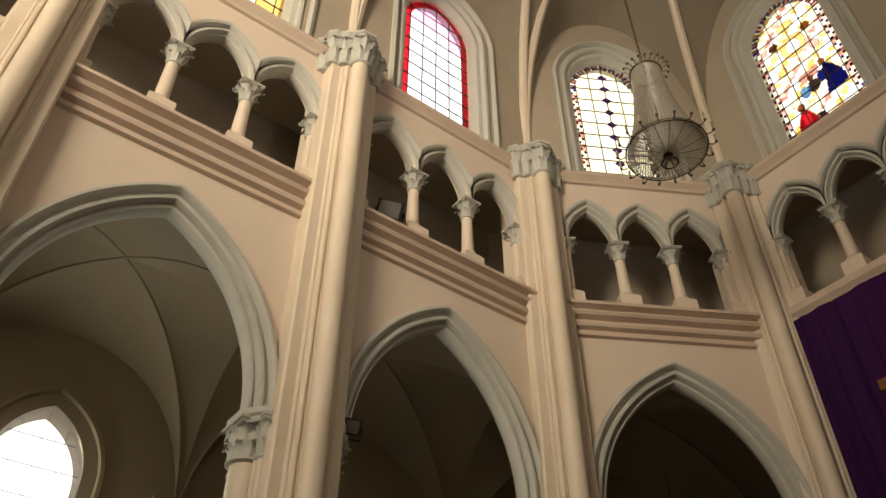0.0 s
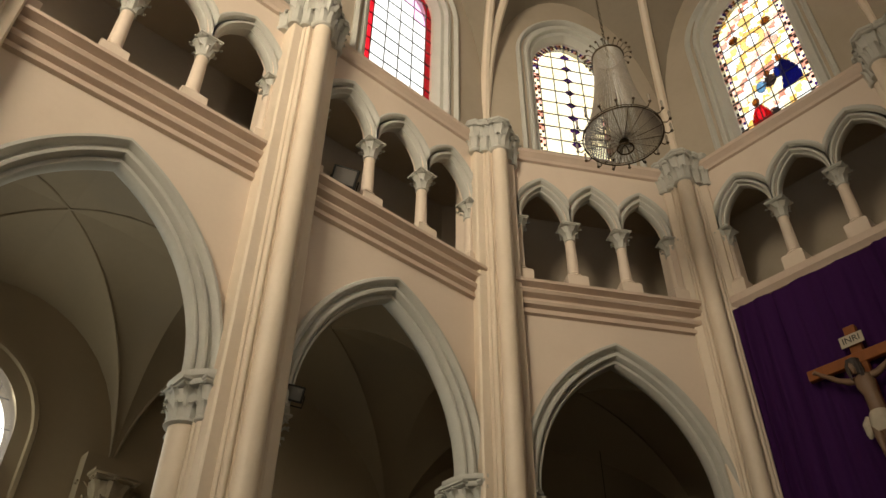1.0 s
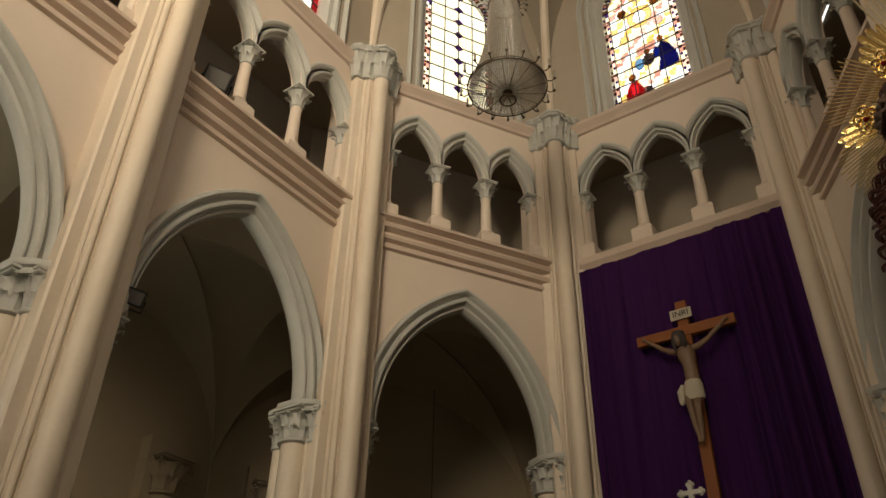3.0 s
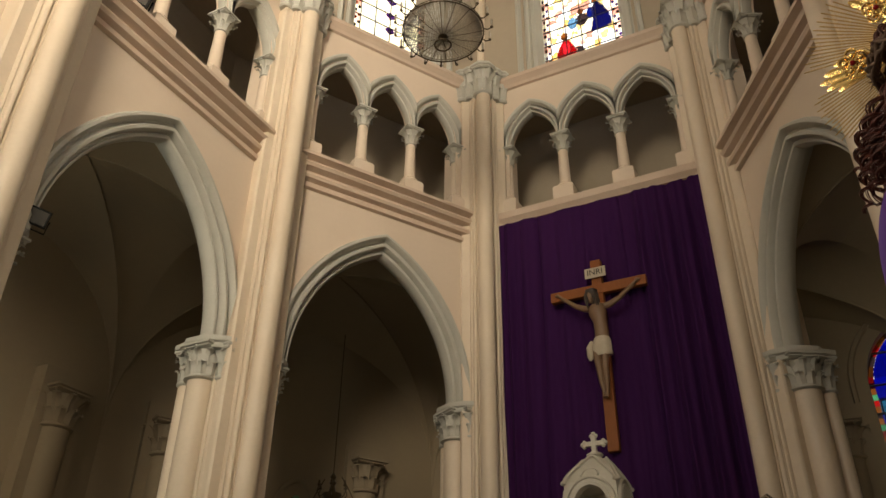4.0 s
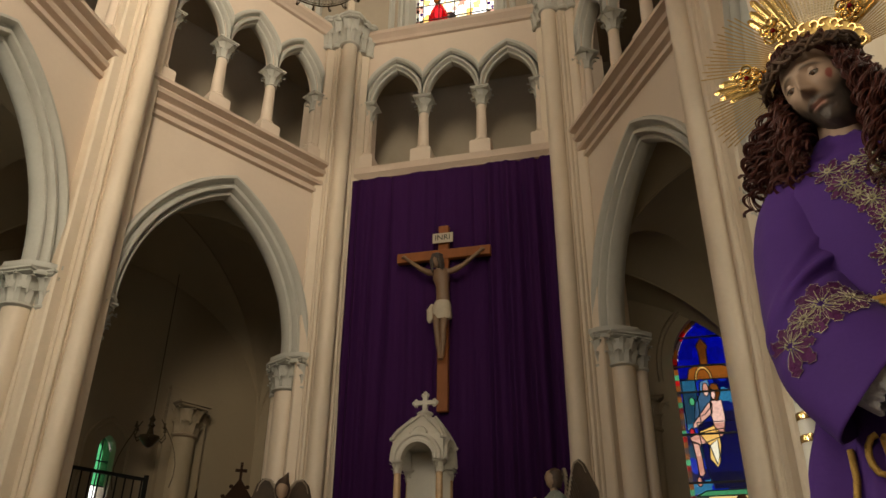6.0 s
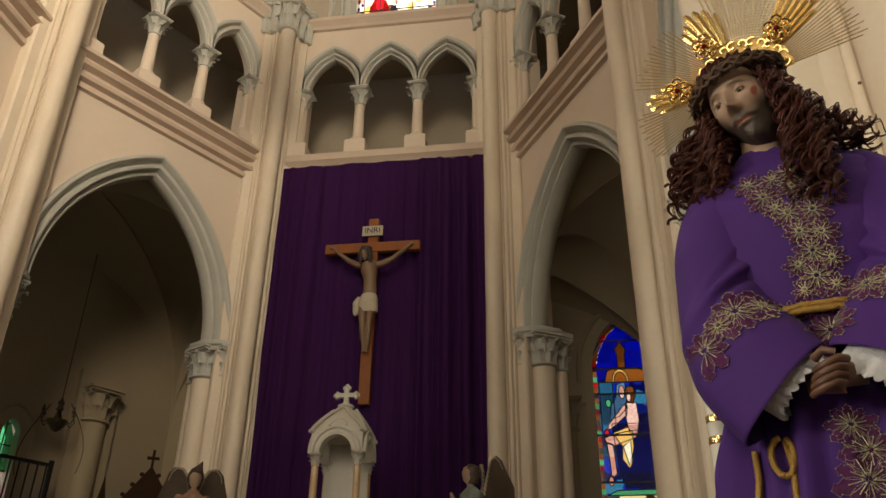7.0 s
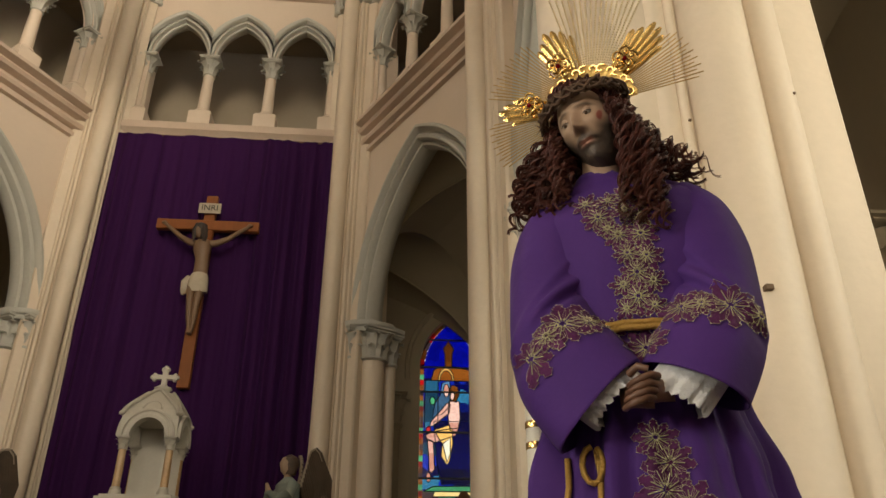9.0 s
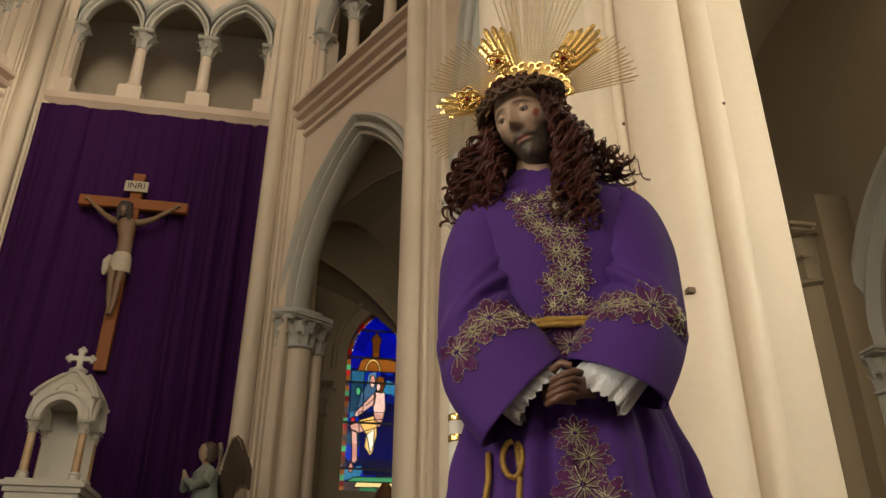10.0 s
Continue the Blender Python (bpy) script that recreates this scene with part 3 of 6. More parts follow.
def painted(m, layers):
    """Brushed-on colours that follow a named layer of the carving."""
    nt = m.node_tree
    b = nt.nodes["Principled BSDF"]
    for layer, color in layers:
        src = b.inputs["Base Color"].links[0].from_socket
        at, mx = nt.nodes.new("ShaderNodeAttribute"), nt.nodes.new("ShaderNodeMix")
        at.attribute_name = layer
        mx.data_type = "RGBA"
        mx.inputs[7].default_value = (*color, 1)
        nt.links.new(at.outputs["Fac"], mx.inputs[0])
        nt.links.new(src, mx.inputs[6])
        nt.links.new(mx.outputs[2], b.inputs["Base Color"])


painted(SKIN, (("beard", (0.042, 0.032, 0.026)), ("wound", (0.26, 0.03, 0.025))))
S_M = [ROBE, SKIN, HAIR, BEARD, LACE, ROPE, PETAL, THREAD, THORN, HAND, WOUND, mat("painted_eye", (0.34, 0.30, 0.26), 0.25, var=0.1)]


def lerp_rows(rows, z):
    for a, b in zip(rows, rows[1:]):
        if a[0] <= z <= b[0]:
            s = (z - a[0]) / (b[0] - a[0])
            s = s * s * (3 - 2 * s)
            return [p + (q - p) * s for p, q in zip(a[1:], b[1:])]
    return list(rows[-1][1:])


def robe_body(bm):
    """Skirt and chest with hanging folds that fade towards the belt."""
    rows = [(0.0, 0.50, 0.38, 0.0), (0.35, 0.385, 0.30, 0.0), (0.65, 0.300, 0.245, 0.0), (0.85, 0.250, 0.205, 0.0), (1.0, 0.215, 0.165, 0.0), (1.08, 0.240, 0.190, 0.0), (1.2, 0.268, 0.200, 0.0),
            (1.34, 0.276, 0.182, 0.0), (1.42, 0.260, 0.155, 0.0), (1.475, 0.205, 0.112, -0.005), (1.508, 0.115, 0.092, -0.03), (1.53, 0.080, 0.082, -0.045), (1.545, 0.070, 0.074, -0.05)]
    n, rings = 144, []
    for i in range(74):
        z = 1.545 * i / 73
        a, b, cx = lerp_rows(rows, z)
        fold = 0.034 * max(0.0, min(1, (0.98 - z) / 0.40)) + 0.0015
        ring = []
        for k in range(n):
            an = 2 * math.pi * k / n
            w = 11 * an + 0.9 * math.sin(2.0 * z) + 1.4 * math.sin(2 * an)
            f = fold * (0.75 * (1 - 2 * abs(math.sin(0.5 * w)) ** 0.7) + 0.45 * math.sin(21 * an + 2.0 + z) + 0.3 * math.sin(5 * an + 2 * z))
            crease = 0.005 * noise.noise(Vector((2.2 * math.cos(an), 2.2 * math.sin(an), 2.5 * z)))
            r = 1 + (f + crease) / max(a, 0.1)
            flat = 1.0 - 0.10 * max(0.0, math.sin(-an)) ** 3 * (1 if z > 1.05 else 0)
            ring.append((cx + a * r * math.cos(an), b * r * flat * math.sin(an), z))
        rings.append(ring)
    loft(bm, rings, mi=0)


def sleeve_end(s):
    """Centre, outward axis and radii of a sleeve's mouth."""
    return ((0.092, -0.245, 0.790), (0.70, -0.71), 0.140, 0.105) if s < 0 else ((0.124, -0.235, 0.828), (0.885, -0.465), 0.124, 0.105)


def sleeve(bm, s):
    """A wide bell sleeve from the shoulder over the bent elbow to the wrist: stations of centre, outward axis, radii."""
    end = sleeve_end(s)
    low = ((0.160, -0.185, 0.905), (0.86, -0.50), 0.140, 0.135) if s < 0 else ((0.165, -0.17, 0.925), (0.95, -0.30), 0.128, 0.135)
    st = [((0.12, 0.005, 1.425), (0.80, 0.60), 0.105, 0.100), ((0.170, 0.0, 1.365), (0.93, 0.36), 0.122, 0.122), ((0.200, -0.015, 1.26), (1, 0.12), 0.124, 0.140), ((0.207, -0.045, 1.13), (1, 0.0), 0.120, 0.150),
          ((0.195, -0.105, 1.015), (0.98, -0.18), 0.124, 0.155), low, end]
    n, M, rings = 64, 66, []
    for i in range(M + 1):
        q = i / M * (len(st) - 1)
        k = min(int(q), len(st) - 2)
        f = q - k

        def val(g):
            p0, p1, p2, p3 = (g(st[max(0, min(len(st) - 1, k + e))]) for e in (-1, 0, 1, 2))
            return 0.5 * (2 * p1 + (p2 - p0) * f + (2 * p0 - 5 * p1 + 4 * p2 - p3) * f * f + (3 * p1 - p0 - 3 * p2 + p3) * f ** 3)
        c = Vector([val(lambda v, e=e: v[0][e]) for e in range(3)])
        A = Vector((val(lambda v: v[1][0]), 0, val(lambda v: v[1][1]))).normalized()
        ra, rb = val(lambda v: v[2]), val(lambda v: v[3])
        t = i / M
        ring = []
        for j in range(n):
            an = 2 * math.pi * j / n
            front = max(0.0, -math.sin(an))
            w = 0.004 * t * math.sin(3 * an + 4 * t + s) + 0.006 * noise.noise(Vector((1.6 * math.cos(an) + 7 * s, 1.6 * math.sin(an), 3 * t)))
            # two soft pulls of the cloth from the crook of the elbow
            for t0, lean, wd, amp in ((0.600, 0.16, 0.030, 0.016), (0.520, 0.22, 0.022, 0.007)):
                e = (t - t0 - lean * math.cos(an)) / wd
                w += amp * front * (math.exp(-(e + 1) ** 2) - 1.2 * math.exp(-(e - 0.4) ** 2))
            p = c + A * (ra + w) * math.cos(an) + Vector((0, 1, 0)) * (rb + w) * math.sin(an)
            ring.append(Vector((s * p.x, p.y, p.z)))
        rings.append(ring)
    last = rings[-1]
    c = sum((Vector(p) for p in last), Vector()) / n
    d = (c - sum((Vector(p) for p in rings[-6]), Vector()) / n).normalized()
    rings.append([c + (Vector(p) - c) * 0.97 + d * 0.002 for p in last])
    rings.append([c + (Vector(p) - c) * 0.93 - d * 0.02 for p in last])
    rings.append([c + (Vector(p) - c) * 0.84 - d * 0.12 for p in last])
    loft(bm, rings, mi=0)


def smooth_step(a, b, x):
    t = max(0.0, min(1.0, (x - a) / (b - a)))
    return t * t * (3 - 2 * t)


def face(bm, m):
    """A simplified carved head: brow, nose, cheeks and a bearded jaw. Local: -y is the face, z up, origin in the head's middle."""
    lay = bm.verts.layers.float.new("beard")
    red = bm.verts.layers.float.new("wound")
    seg, rings = 190, 150
    vs = []
    for i in range(1, rings):
        th = math.pi * i / rings
        row = []
        for j in range(seg):
            an = 2 * math.pi * j / seg
            x, y, z = math.sin(th) * math.cos(an), math.sin(th) * math.sin(an), -math.cos(th)
            X, Y, Z = 0.068 * x, 0.094 * y, 0.122 * z
            if z < 0:
                X *= 1 - 0.30 * z * z
                Z *= 1 + 0.06 * z * z
            hair = stain = 0.0
            if y < 0:
                ax = abs(X)

                def g(cx, cz, wx, wz):
                    return math.exp(-((ax - cx) / wx) ** 2 - ((Z - cz) / wz) ** 2)
                ridge = math.exp(-(X / 0.0095) ** 2) * smooth_step(-0.040, -0.026, Z) * (1 - smooth_step(-0.022, 0.040, Z)) * 0.029
                tip = math.exp(-(X / 0.011) ** 2 - ((Z + 0.025) / 0.010) ** 2) * 0.007
                wing = g(0.012, -0.028, 0.006, 0.008) * 0.010
                brow = g(0.028, 0.034, 0.024, 0.010) * 0.007
                socket = g(0.028, 0.012, 0.017, 0.013) * 0.013
                lid = g(0.029, 0.011, 0.012, 0.008) * 0.008
                cheek = g(0.042, -0.014, 0.020, 0.020) * 0.008
                hollow = g(0.044, -0.055, 0.016, 0.024) * 0.005
                lipu = math.exp(-(X / 0.019) ** 2 - ((Z + 0.0535) / 0.0045) ** 2) * 0.006
                lipl = math.exp(-(X / 0.017) ** 2 - ((Z + 0.0635) / 0.0050) ** 2) * 0.007
                slit = math.exp(-(X / 0.022) ** 2 - ((Z + 0.0585) / 0.0018) ** 2) * 0.005
                tache = math.exp(-((ax - 0.015) / 0.016) ** 2 - ((Z + 0.046 + 0.25 * ax) / 0.007) ** 2) * 0.006
                chin = math.exp(-(X / 0.034) ** 2 - ((Z + 0.100) / 0.024) ** 2) * 0.022
                Y -= ridge + tip + wing + brow - socket + lid + cheek - hollow + lipu + lipl - slit + tache + chin
                soft = 0.006 * noise.noise(Vector((X * 60, Z * 60, 3)))
                jaw = 1 - smooth_step(-0.056, -0.030, Z + soft - 0.85 * max(0, ax - 0.030))
                lips = math.exp(-(X / 0.016) ** 4 - ((Z + 0.0590) / 0.0068) ** 4)
                moust = math.exp(-(X / 0.034) ** 4 - ((Z + 0.0440 + 0.30 * ax) / 0.0080) ** 4)
                brows = math.exp(-((ax - 0.029) / 0.019) ** 4 - ((Z - 0.033 + 9 * (ax - 0.026) ** 2 + 0.10 * ax) / 0.0032) ** 2)
                hair = max(0.97 * jaw * (1 - lips), 0.95 * moust, 0.85 * brows)
                hair = min(1.0, hair * (0.92 + 12 * soft))
                stain = smooth_step(0.25, 0.6, math.exp(-((X - 0.051 - 0.2 * Z) / 0.005) ** 2 - ((Z + 0.008) / 0.014) ** 2) + 45 * soft) if X > 0.02 else 0.0
                stain = max(0.8 * stain, 0.5 * lips)
                Y -= 0.0016 * noise.noise(Vector((X * 260, Z * 120, 9))) * jaw
            v = bm.verts.new(m @ Vector((X, Y, Z)))
            v[lay], v[red] = hair, stain
            row.append(v)
        vs.append(row)
    for a, b in zip(vs, vs[1:]):
        for j in range(seg):
            bm.faces.new((a[j], a[(j + 1) % seg], b[(j + 1) % seg], b[j])).material_index = 1
    for r, flip in ((vs[0], True), (vs[-1], False)):
        bm.faces.new(r[::-1] if flip else r).material_index = 3 if flip else 1


def curl(bm, start, end, bow, turns, rad, thick, mi=2, ph=None):
    """A ringlet: a tube that winds round its own fall line."""
    a, b = Vector(start), Vector(end)
    n = max(12, int(turns * 10))
    pts = []
    d = (b - a).normalized()
    s1 = d.cross(Vector((0.3, 1, 0.2))).normalized()
    s2 = d.cross(s1)
    ph = random.random() * 6.28 if ph is None else ph
    for i in range(n + 1):
        t = i / n
        p = a.lerp(b, t) + Vector(bow) * math.sin(math.pi * t)
        k = rad * min(1.0, 0.25 + 1.6 * t)
        pts.append(p + s1 * k * math.cos(ph + 6.283 * turns * t) + s2 * k * math.sin(ph + 6.283 * turns * t))
    tube(bm, pts, thick, 5, mi, taper=0.5)


def cast(tree, x, z):
    hit = tree.ray_cast(Vector((x, -1.5, z)), Vector((0, 1, 0)))
    return (hit[0], hit[1]) if hit[0] is not None else (None, None)


def blossom(bm, tree, x, z, r, petals, ph, lift=0.0035):
    """An embroidered flower laid on the cloth: petals, metal outlines, stamens and beads."""
    def on(u, v, k):
        p, nrm = cast(tree, x + u, z + v)
        if p is None:
            return None
        return p + Vector((0, -1, 0.1)) * k
    for i in range(petals):
        an = ph + 2 * math.pi * i / petals
        c, s = math.cos(an), math.sin(an)
        out = []
        rr = r * random.uniform(0.82, 1.08)
        for q, w in ((0.12, 0.04), (0.35, 0.17), (0.62, 0.24), (0.78, 0.15), (0.86, 0.20), (1.0, 0.0), (0.86, -0.20), (0.78, -0.15), (0.62, -0.24), (0.35, -0.17), (0.12, -0.04)):
            out.append((rr * (q * c - w * s), rr * (q * s + w * c)))
        pts = [on(u, v, lift) for u, v in out]
        mid = on(0.55 * rr * c, 0.55 * rr * s, lift + 0.004)
        if None in pts or mid is None:
            continue
        vs = [bm.verts.new(p) for p in pts]
        vm = bm.verts.new(mid)
        for a, b in zip(vs, vs[1:]):
            bm.faces.new((a, b, vm)).material_index = 6
        tube(bm, [p + Vector((0, -0.003, 0)) for p in pts], 0.0005, 4, 7)
        for p in (pts[3], pts[5], pts[7]):
            ball(bm, p + Vector((0, -0.003, 0)), 0.0020, 4, 3, 7)
        tube(bm, [on(0.1 * rr * c, 0.1 * rr * s, lift + 0.006) or mid, mid + Vector((0, -0.003, 0))], 0.0013, 4, 7)
    for i in range(9):
        an = ph + 2 * math.pi * i / 9
        p = on(0.16 * r * math.cos(an), 0.16 * r * math.sin(an), lift + 0.010)
        if p is not None:
            ball(bm, p, 0.0030, 5, 4, 7)


def robed_statue():
    bm = bmesh.new()
    robe_body(bm)
    for s in (-1, 1):
        sleeve(bm, s)
    tree = BVHTree.FromBMesh(bm)
    hm = Matrix.Translation((-0.056, -0.036, 1.708)) @ Euler((radians(15), radians(-13), radians(-25))).to_matrix().to_4x4() @ Matrix.Diagonal((1.27, 1.27, 1.27, 1))
    face(bm, hm)
    tube(bm, [(-0.045, -0.02, 1.48), (-0.04, -0.01, 1.64)], 0.056, 20, 1)
    # eyes, with heavy upper lids
    for sx in (-0.0285, 0.0285):
        ball(bm, hm @ Vector((sx, -0.0770, 0.0105)), 0.0125, 16, 12, 11)
        ball(bm, hm @ Vector((sx, -0.0768, 0.0150)), 0.0131, 16, 12, 1)
        ball(bm, hm @ Vector((sx - 0.001, -0.0838, 0.0070)), 0.0058, 12, 8, 8)
        tube(bm, [hm @ Vector((sx + 0.0125 * u, -0.0880 + 0.006 * u * u, 0.0112 - 0.004 * u * u)) for u in (-1, -0.6, -0.2, 0.2, 0.6, 1)], 0.0011, 5, 3)
    # hair: a close cap, a dark mass round the neck, then ringlets
    rs = []
    for i in range(1, 12):
        row = []
        for j in range(40):
            an = 6.283 * j / 40
            lo = 0.40 if math.sin(an) > -0.2 else 0.40 + 0.32 * min(1.0, (-0.2 - math.sin(an)) / 0.35)
            th = math.pi * (lo + (0.98 - lo) * i / 12)
            row.append(hm @ Vector((0.080 * math.sin(th) * math.cos(an), 0.014 + 0.106 * math.sin(th) * math.sin(an) + 0.002 * math.sin(j * 3.3), 0.010 - 0.130 * math.cos(th))))
        rs.append(row)
    loft(bm, rs, mi=2)
    for c, sx, sy, sz in (((-0.035, 0.045, 1.60), 0.105, 0.060, 0.15), ((-0.185, -0.005, 1.49), 0.060, 0.045, 0.10), ((0.085, -0.005, 1.54), 0.060, 0.050, 0.10)):
        rs = [[Vector((c[0] + sx * math.sin(th) * math.cos(6.283 * j / 20), c[1] + sy * math.sin(th) * math.sin(6.283 * j / 20), c[2] - sz * math.cos(th))) for j in range(20)] for th in (math.pi * i / 12 for i in range(1, 12))]
        loft(bm, rs, mi=2)

    def lock(st, en, bow, strands, rad, thick=(0.0018, 0.0032), tight=17.0):
        """A ringlet of many hairs that wind together."""
        turns = max(1.5, (en - st).length * tight * random.uniform(0.75, 1.15))
        ph = random.uniform(0, 6.28)
        for q in range(strands):
            j = Vector((random.uniform(-1, 1), random.uniform(-1, 1), random.uniform(-1, 1)))
            curl(bm, st + j * 0.004, en + j * 0.003, Vector(bow) + j * 0.001, turns, rad * random.uniform(0.9, 1.08), random.uniform(*thick), ph=ph + random.uniform(-0.16, 0.16))

    def root(an, h):
        return hm @ Vector((0.080 * math.cos(an), 0.014 + 0.100 * math.sin(an), h))
    U = random.uniform
    # falling to the lower shoulder
    for i in range(76):
        st = root(U(0.72, 1.12) * math.pi, U(-0.02, 0.075))
        f = random.random()
        en = Vector((-0.150 - 0.145 * f + U(-0.02, 0.02), -0.125 + 0.10 * f + U(-0.03, 0.02), U(1.375, 1.52) - 0.01 * f))
        lock(st, en, (0.012 - 0.045 * f, -0.035, -0.01), 6, U(0.012, 0.020))
    for i in range(16):
        st = root(U(1.03, 1.14) * math.pi, U(0.0, 0.06))
        lock(st, Vector((U(-0.165, -0.115), U(-0.155, -0.12), U(1.41, 1.52))), (-0.020, -0.035, 0.0), 6, U(0.009, 0.014))
    # over the temple and down the breast
    for i in range(48):
        st = root(U(-0.20, 0.16) * math.pi, U(-0.02, 0.075))
        en = Vector((U(0.005, 0.125), U(-0.205, -0.165), U(1.265, 1.44)))
        lock(st, en, (U(0.005, 0.04), -0.020, 0.02), 6, U(0.011, 0.018))
    # spreading over the raised shoulder
    for i in range(54):
        st = root(U(0.0, 0.45) * math.pi, U(-0.04, 0.075))
        f = random.random() ** 1.4
        en = Vector((0.085 + 0.165 * f, U(-0.14, 0.02), 1.475 + 0.02 * f - (0.10 * random.random() if f < 0.5 else 0.0)))
        lock(st, en, (0.030 - 0.065 * f, -0.02, -0.02 * f), 6, U(0.012, 0.021))
    # down the nape
    for i in range(40):
        st = root(U(0.3, 0.8) * math.pi, U(-0.05, 0.07))
        lock(st, Vector((U(-0.19, 0.10), U(0.07, 0.12), U(1.40, 1.55))), (0, 0.03, 0.0), 5, U(0.012, 0.020))
    # loose curls that stand off the outline
    for x, y, z in ((0.225, -0.06, 1.47), (0.118, -0.10, 1.60), (-0.225, -0.08, 1.60), (0.262, -0.02, 1.512), (0.285, -0.03, 1.500), (0.235, -0.05, 1.488), (0.175, -0.02, 1.585), (0.150, -0.01, 1.625), (0.130, 0.0, 1.690), (0.205, -0.03, 1.545), (-0.300, -0.06, 1.385), (-0.262, -0.05, 1.56), (-0.270, -0.05, 1.50), (-0.285, -0.05, 1.44)):
        lock(Vector((0.06, 0.0, 1.66)) if x > 0 else Vector((-0.15, -0.01, 1.66)), Vector((x, y, z)), (0.02 if x > 0 else -0.02, -0.01, 0.03), 4, 0.013, (0.0012, 0.0019), 15)
    # locks over the crown of the head and a fringe at the brow
    for i in range(130):
        an = U(0, 2 * math.pi)
        st = hm @ Vector((0.05 * math.cos(an), 0.01 + 0.06 * math.sin(an), 0.115))
        brow = math.sin(an) < -0.35
        en = hm @ Vector((0.098 * math.cos(an), 0.015 + 0.114 * math.sin(an), U(0.058, 0.075) if brow else U(-0.01, 0.05)))
        lock(st, en, (0, 0, 0.018), 4, 0.008, (0.0018, 0.0032), 9)
    # crown of twisted twigs
    for q in range(5):
        ph = q * 1.3
        pts = []
        for i in range(41):
            an = 2 * math.pi * i / 40
            pts.append(hm @ Vector(((0.106 + 0.008 * math.sin(7 * an + ph)) * math.cos(an), 0.018 + (0.124 + 0.006 * math.sin(5 * an + ph)) * math.sin(an), 0.066 + 0.014 * math.sin(9 * an + ph * 2))))
        tube(bm, pts, 0.0055, 5, 8)
    for i in range(40):
        an = 2 * math.pi * i / 40 + random.uniform(-0.05, 0.05)
        p = Vector((0.108 * math.cos(an), 0.018 + 0.126 * math.sin(an), 0.066 + random.uniform(-0.012, 0.012)))
        tube(bm, [hm @ p, hm @ (p + Vector((0.022 * math.cos(an + random.uniform(-1, 1)), 0.022 * math.sin(an), random.uniform(-0.02, 0.02))))], 0.003, 4, 8, taper=0.1)
    # clasped fists below lace cuffs
    first = len(bm.verts)
    limb_pts = [((-0.075, -0.25, 0.80), 0.026), ((-0.035, -0.30, 0.79), 0.029), ((0.0, -0.325, 0.785), 0.034), ((0.016, -0.325, 0.775), 0.026)]
    for sx, dz in ((1, 0.0), (-1, 0.012)):
        rings = []
        for p, r in limb_pts:
            rings.append([(sx * p[0] + 0.012, p[1] + r * math.cos(6.283 * j / 12), p[2] + dz + r * 1.15 * math.sin(6.283 * j / 12)) for j in range(12)])
        loft(bm, rings, mi=9)
    for f in range(4):
        z = 0.822 - 0.021 * f
        x0 = 0.046 - 0.006 * f
        tube(bm, [(x0, -0.330, z + 0.012), (x0 - 0.018, -0.362, z + 0.008), (x0 - 0.045, -0.372, z - 0.004), (x0 - 0.070, -0.356, z - 0.012), (x0 - 0.078, -0.335, z - 0.012)], 0.0110, 10, 9, taper=0.85)
    tube(bm, [(-0.03, -0.33, 0.845), (-0.005, -0.355, 0.858), (0.022, -0.355, 0.848)], 0.0125, 8, 9, taper=0.8)
    grip = Vector((0.012, -0.325, 0.800))
    for v in list(bm.verts)[first:]:
        v.co = grip + (v.co - grip) * 0.80
    for s, reach, up, k in ((-1, 0.016, 0.030, 0.58), (1, 0.056, 0.020, 0.62)):
        (cx, cy, cz), (ax, az), ra, rb = sleeve_end(s)
        A = Vector((s * ax, 0, az)).normalized()
        d = Vector((-s * abs(az), -0.10, -abs(ax) * 0.75)).normalized() if s < 0 else Vector((-s * 0.62, -0.16, -0.72)).normalized()
        c0 = Vector((s * cx, cy - 0.005, cz)) - A * up - d * 0.05
        rows = []
        for q in range(9):
            f = q / 8
            row = []
            for j in range(120):
                an = 2 * math.pi * j / 120
                ruf = 1 + f * (0.05 * math.sin(9 * an + s) + 0.03 * math.sin(17 * an + 2))
                edge = 0.010 * abs(math.sin(11 * an)) + 0.003 * abs(math.sin(33 * an))
                c = c0 + d * ((reach + 0.05) * f)
                row.append(c + A * ra * k * ruf * math.cos(an) + Vector((0, 1, 0)) * rb * 0.62 * ruf * math.sin(an) + d * (edge if q == 8 else 0))
            rows.append(row)
        inner = [[p.lerp(sum(r, Vector()) / 120, 0.035) for p in r] for r in rows[::-1]]
        loft(bm, rows + inner, caps=False, mi=4)
    # cord belt with two hanging ends and a loop
    for dz in (0.0, 0.013):
        pts = []
        for i in range(61):
            an = 2 * math.pi * i / 60
            a, b, _ = lerp_rows([(0.9, 0.235, 0.20, 0), (1.1, 0.235, 0.19, 0)], 1.0)
            pts.append((a * 0.97 * math.cos(an), b * 0.97 * math.sin(an), 1.0 + dz + 0.0015 * math.sin(40 * an)))
        tube(bm, pts, 0.0085, 7, 5)

    def on(x, z):
        p, _ = cast(tree, x, z)
        return (p if p is not None else Vector((x, -0.25, z))) + Vector((0, -0.012, 0))
    tube(bm, [on(-0.185 - 0.03 * t / 8, 0.69 - 0.50 * t / 8) + Vector((0.004 * math.sin(t * 2.2), 0, 0)) for t in range(9)], 0.008, 7, 5)
    tube(bm, [on(-0.115 + 0.02 * t / 8, 0.70 - 0.45 * t / 8) + Vector((0.004 * math.sin(t * 1.9), 0, 0)) for t in range(9)], 0.008, 7, 5)
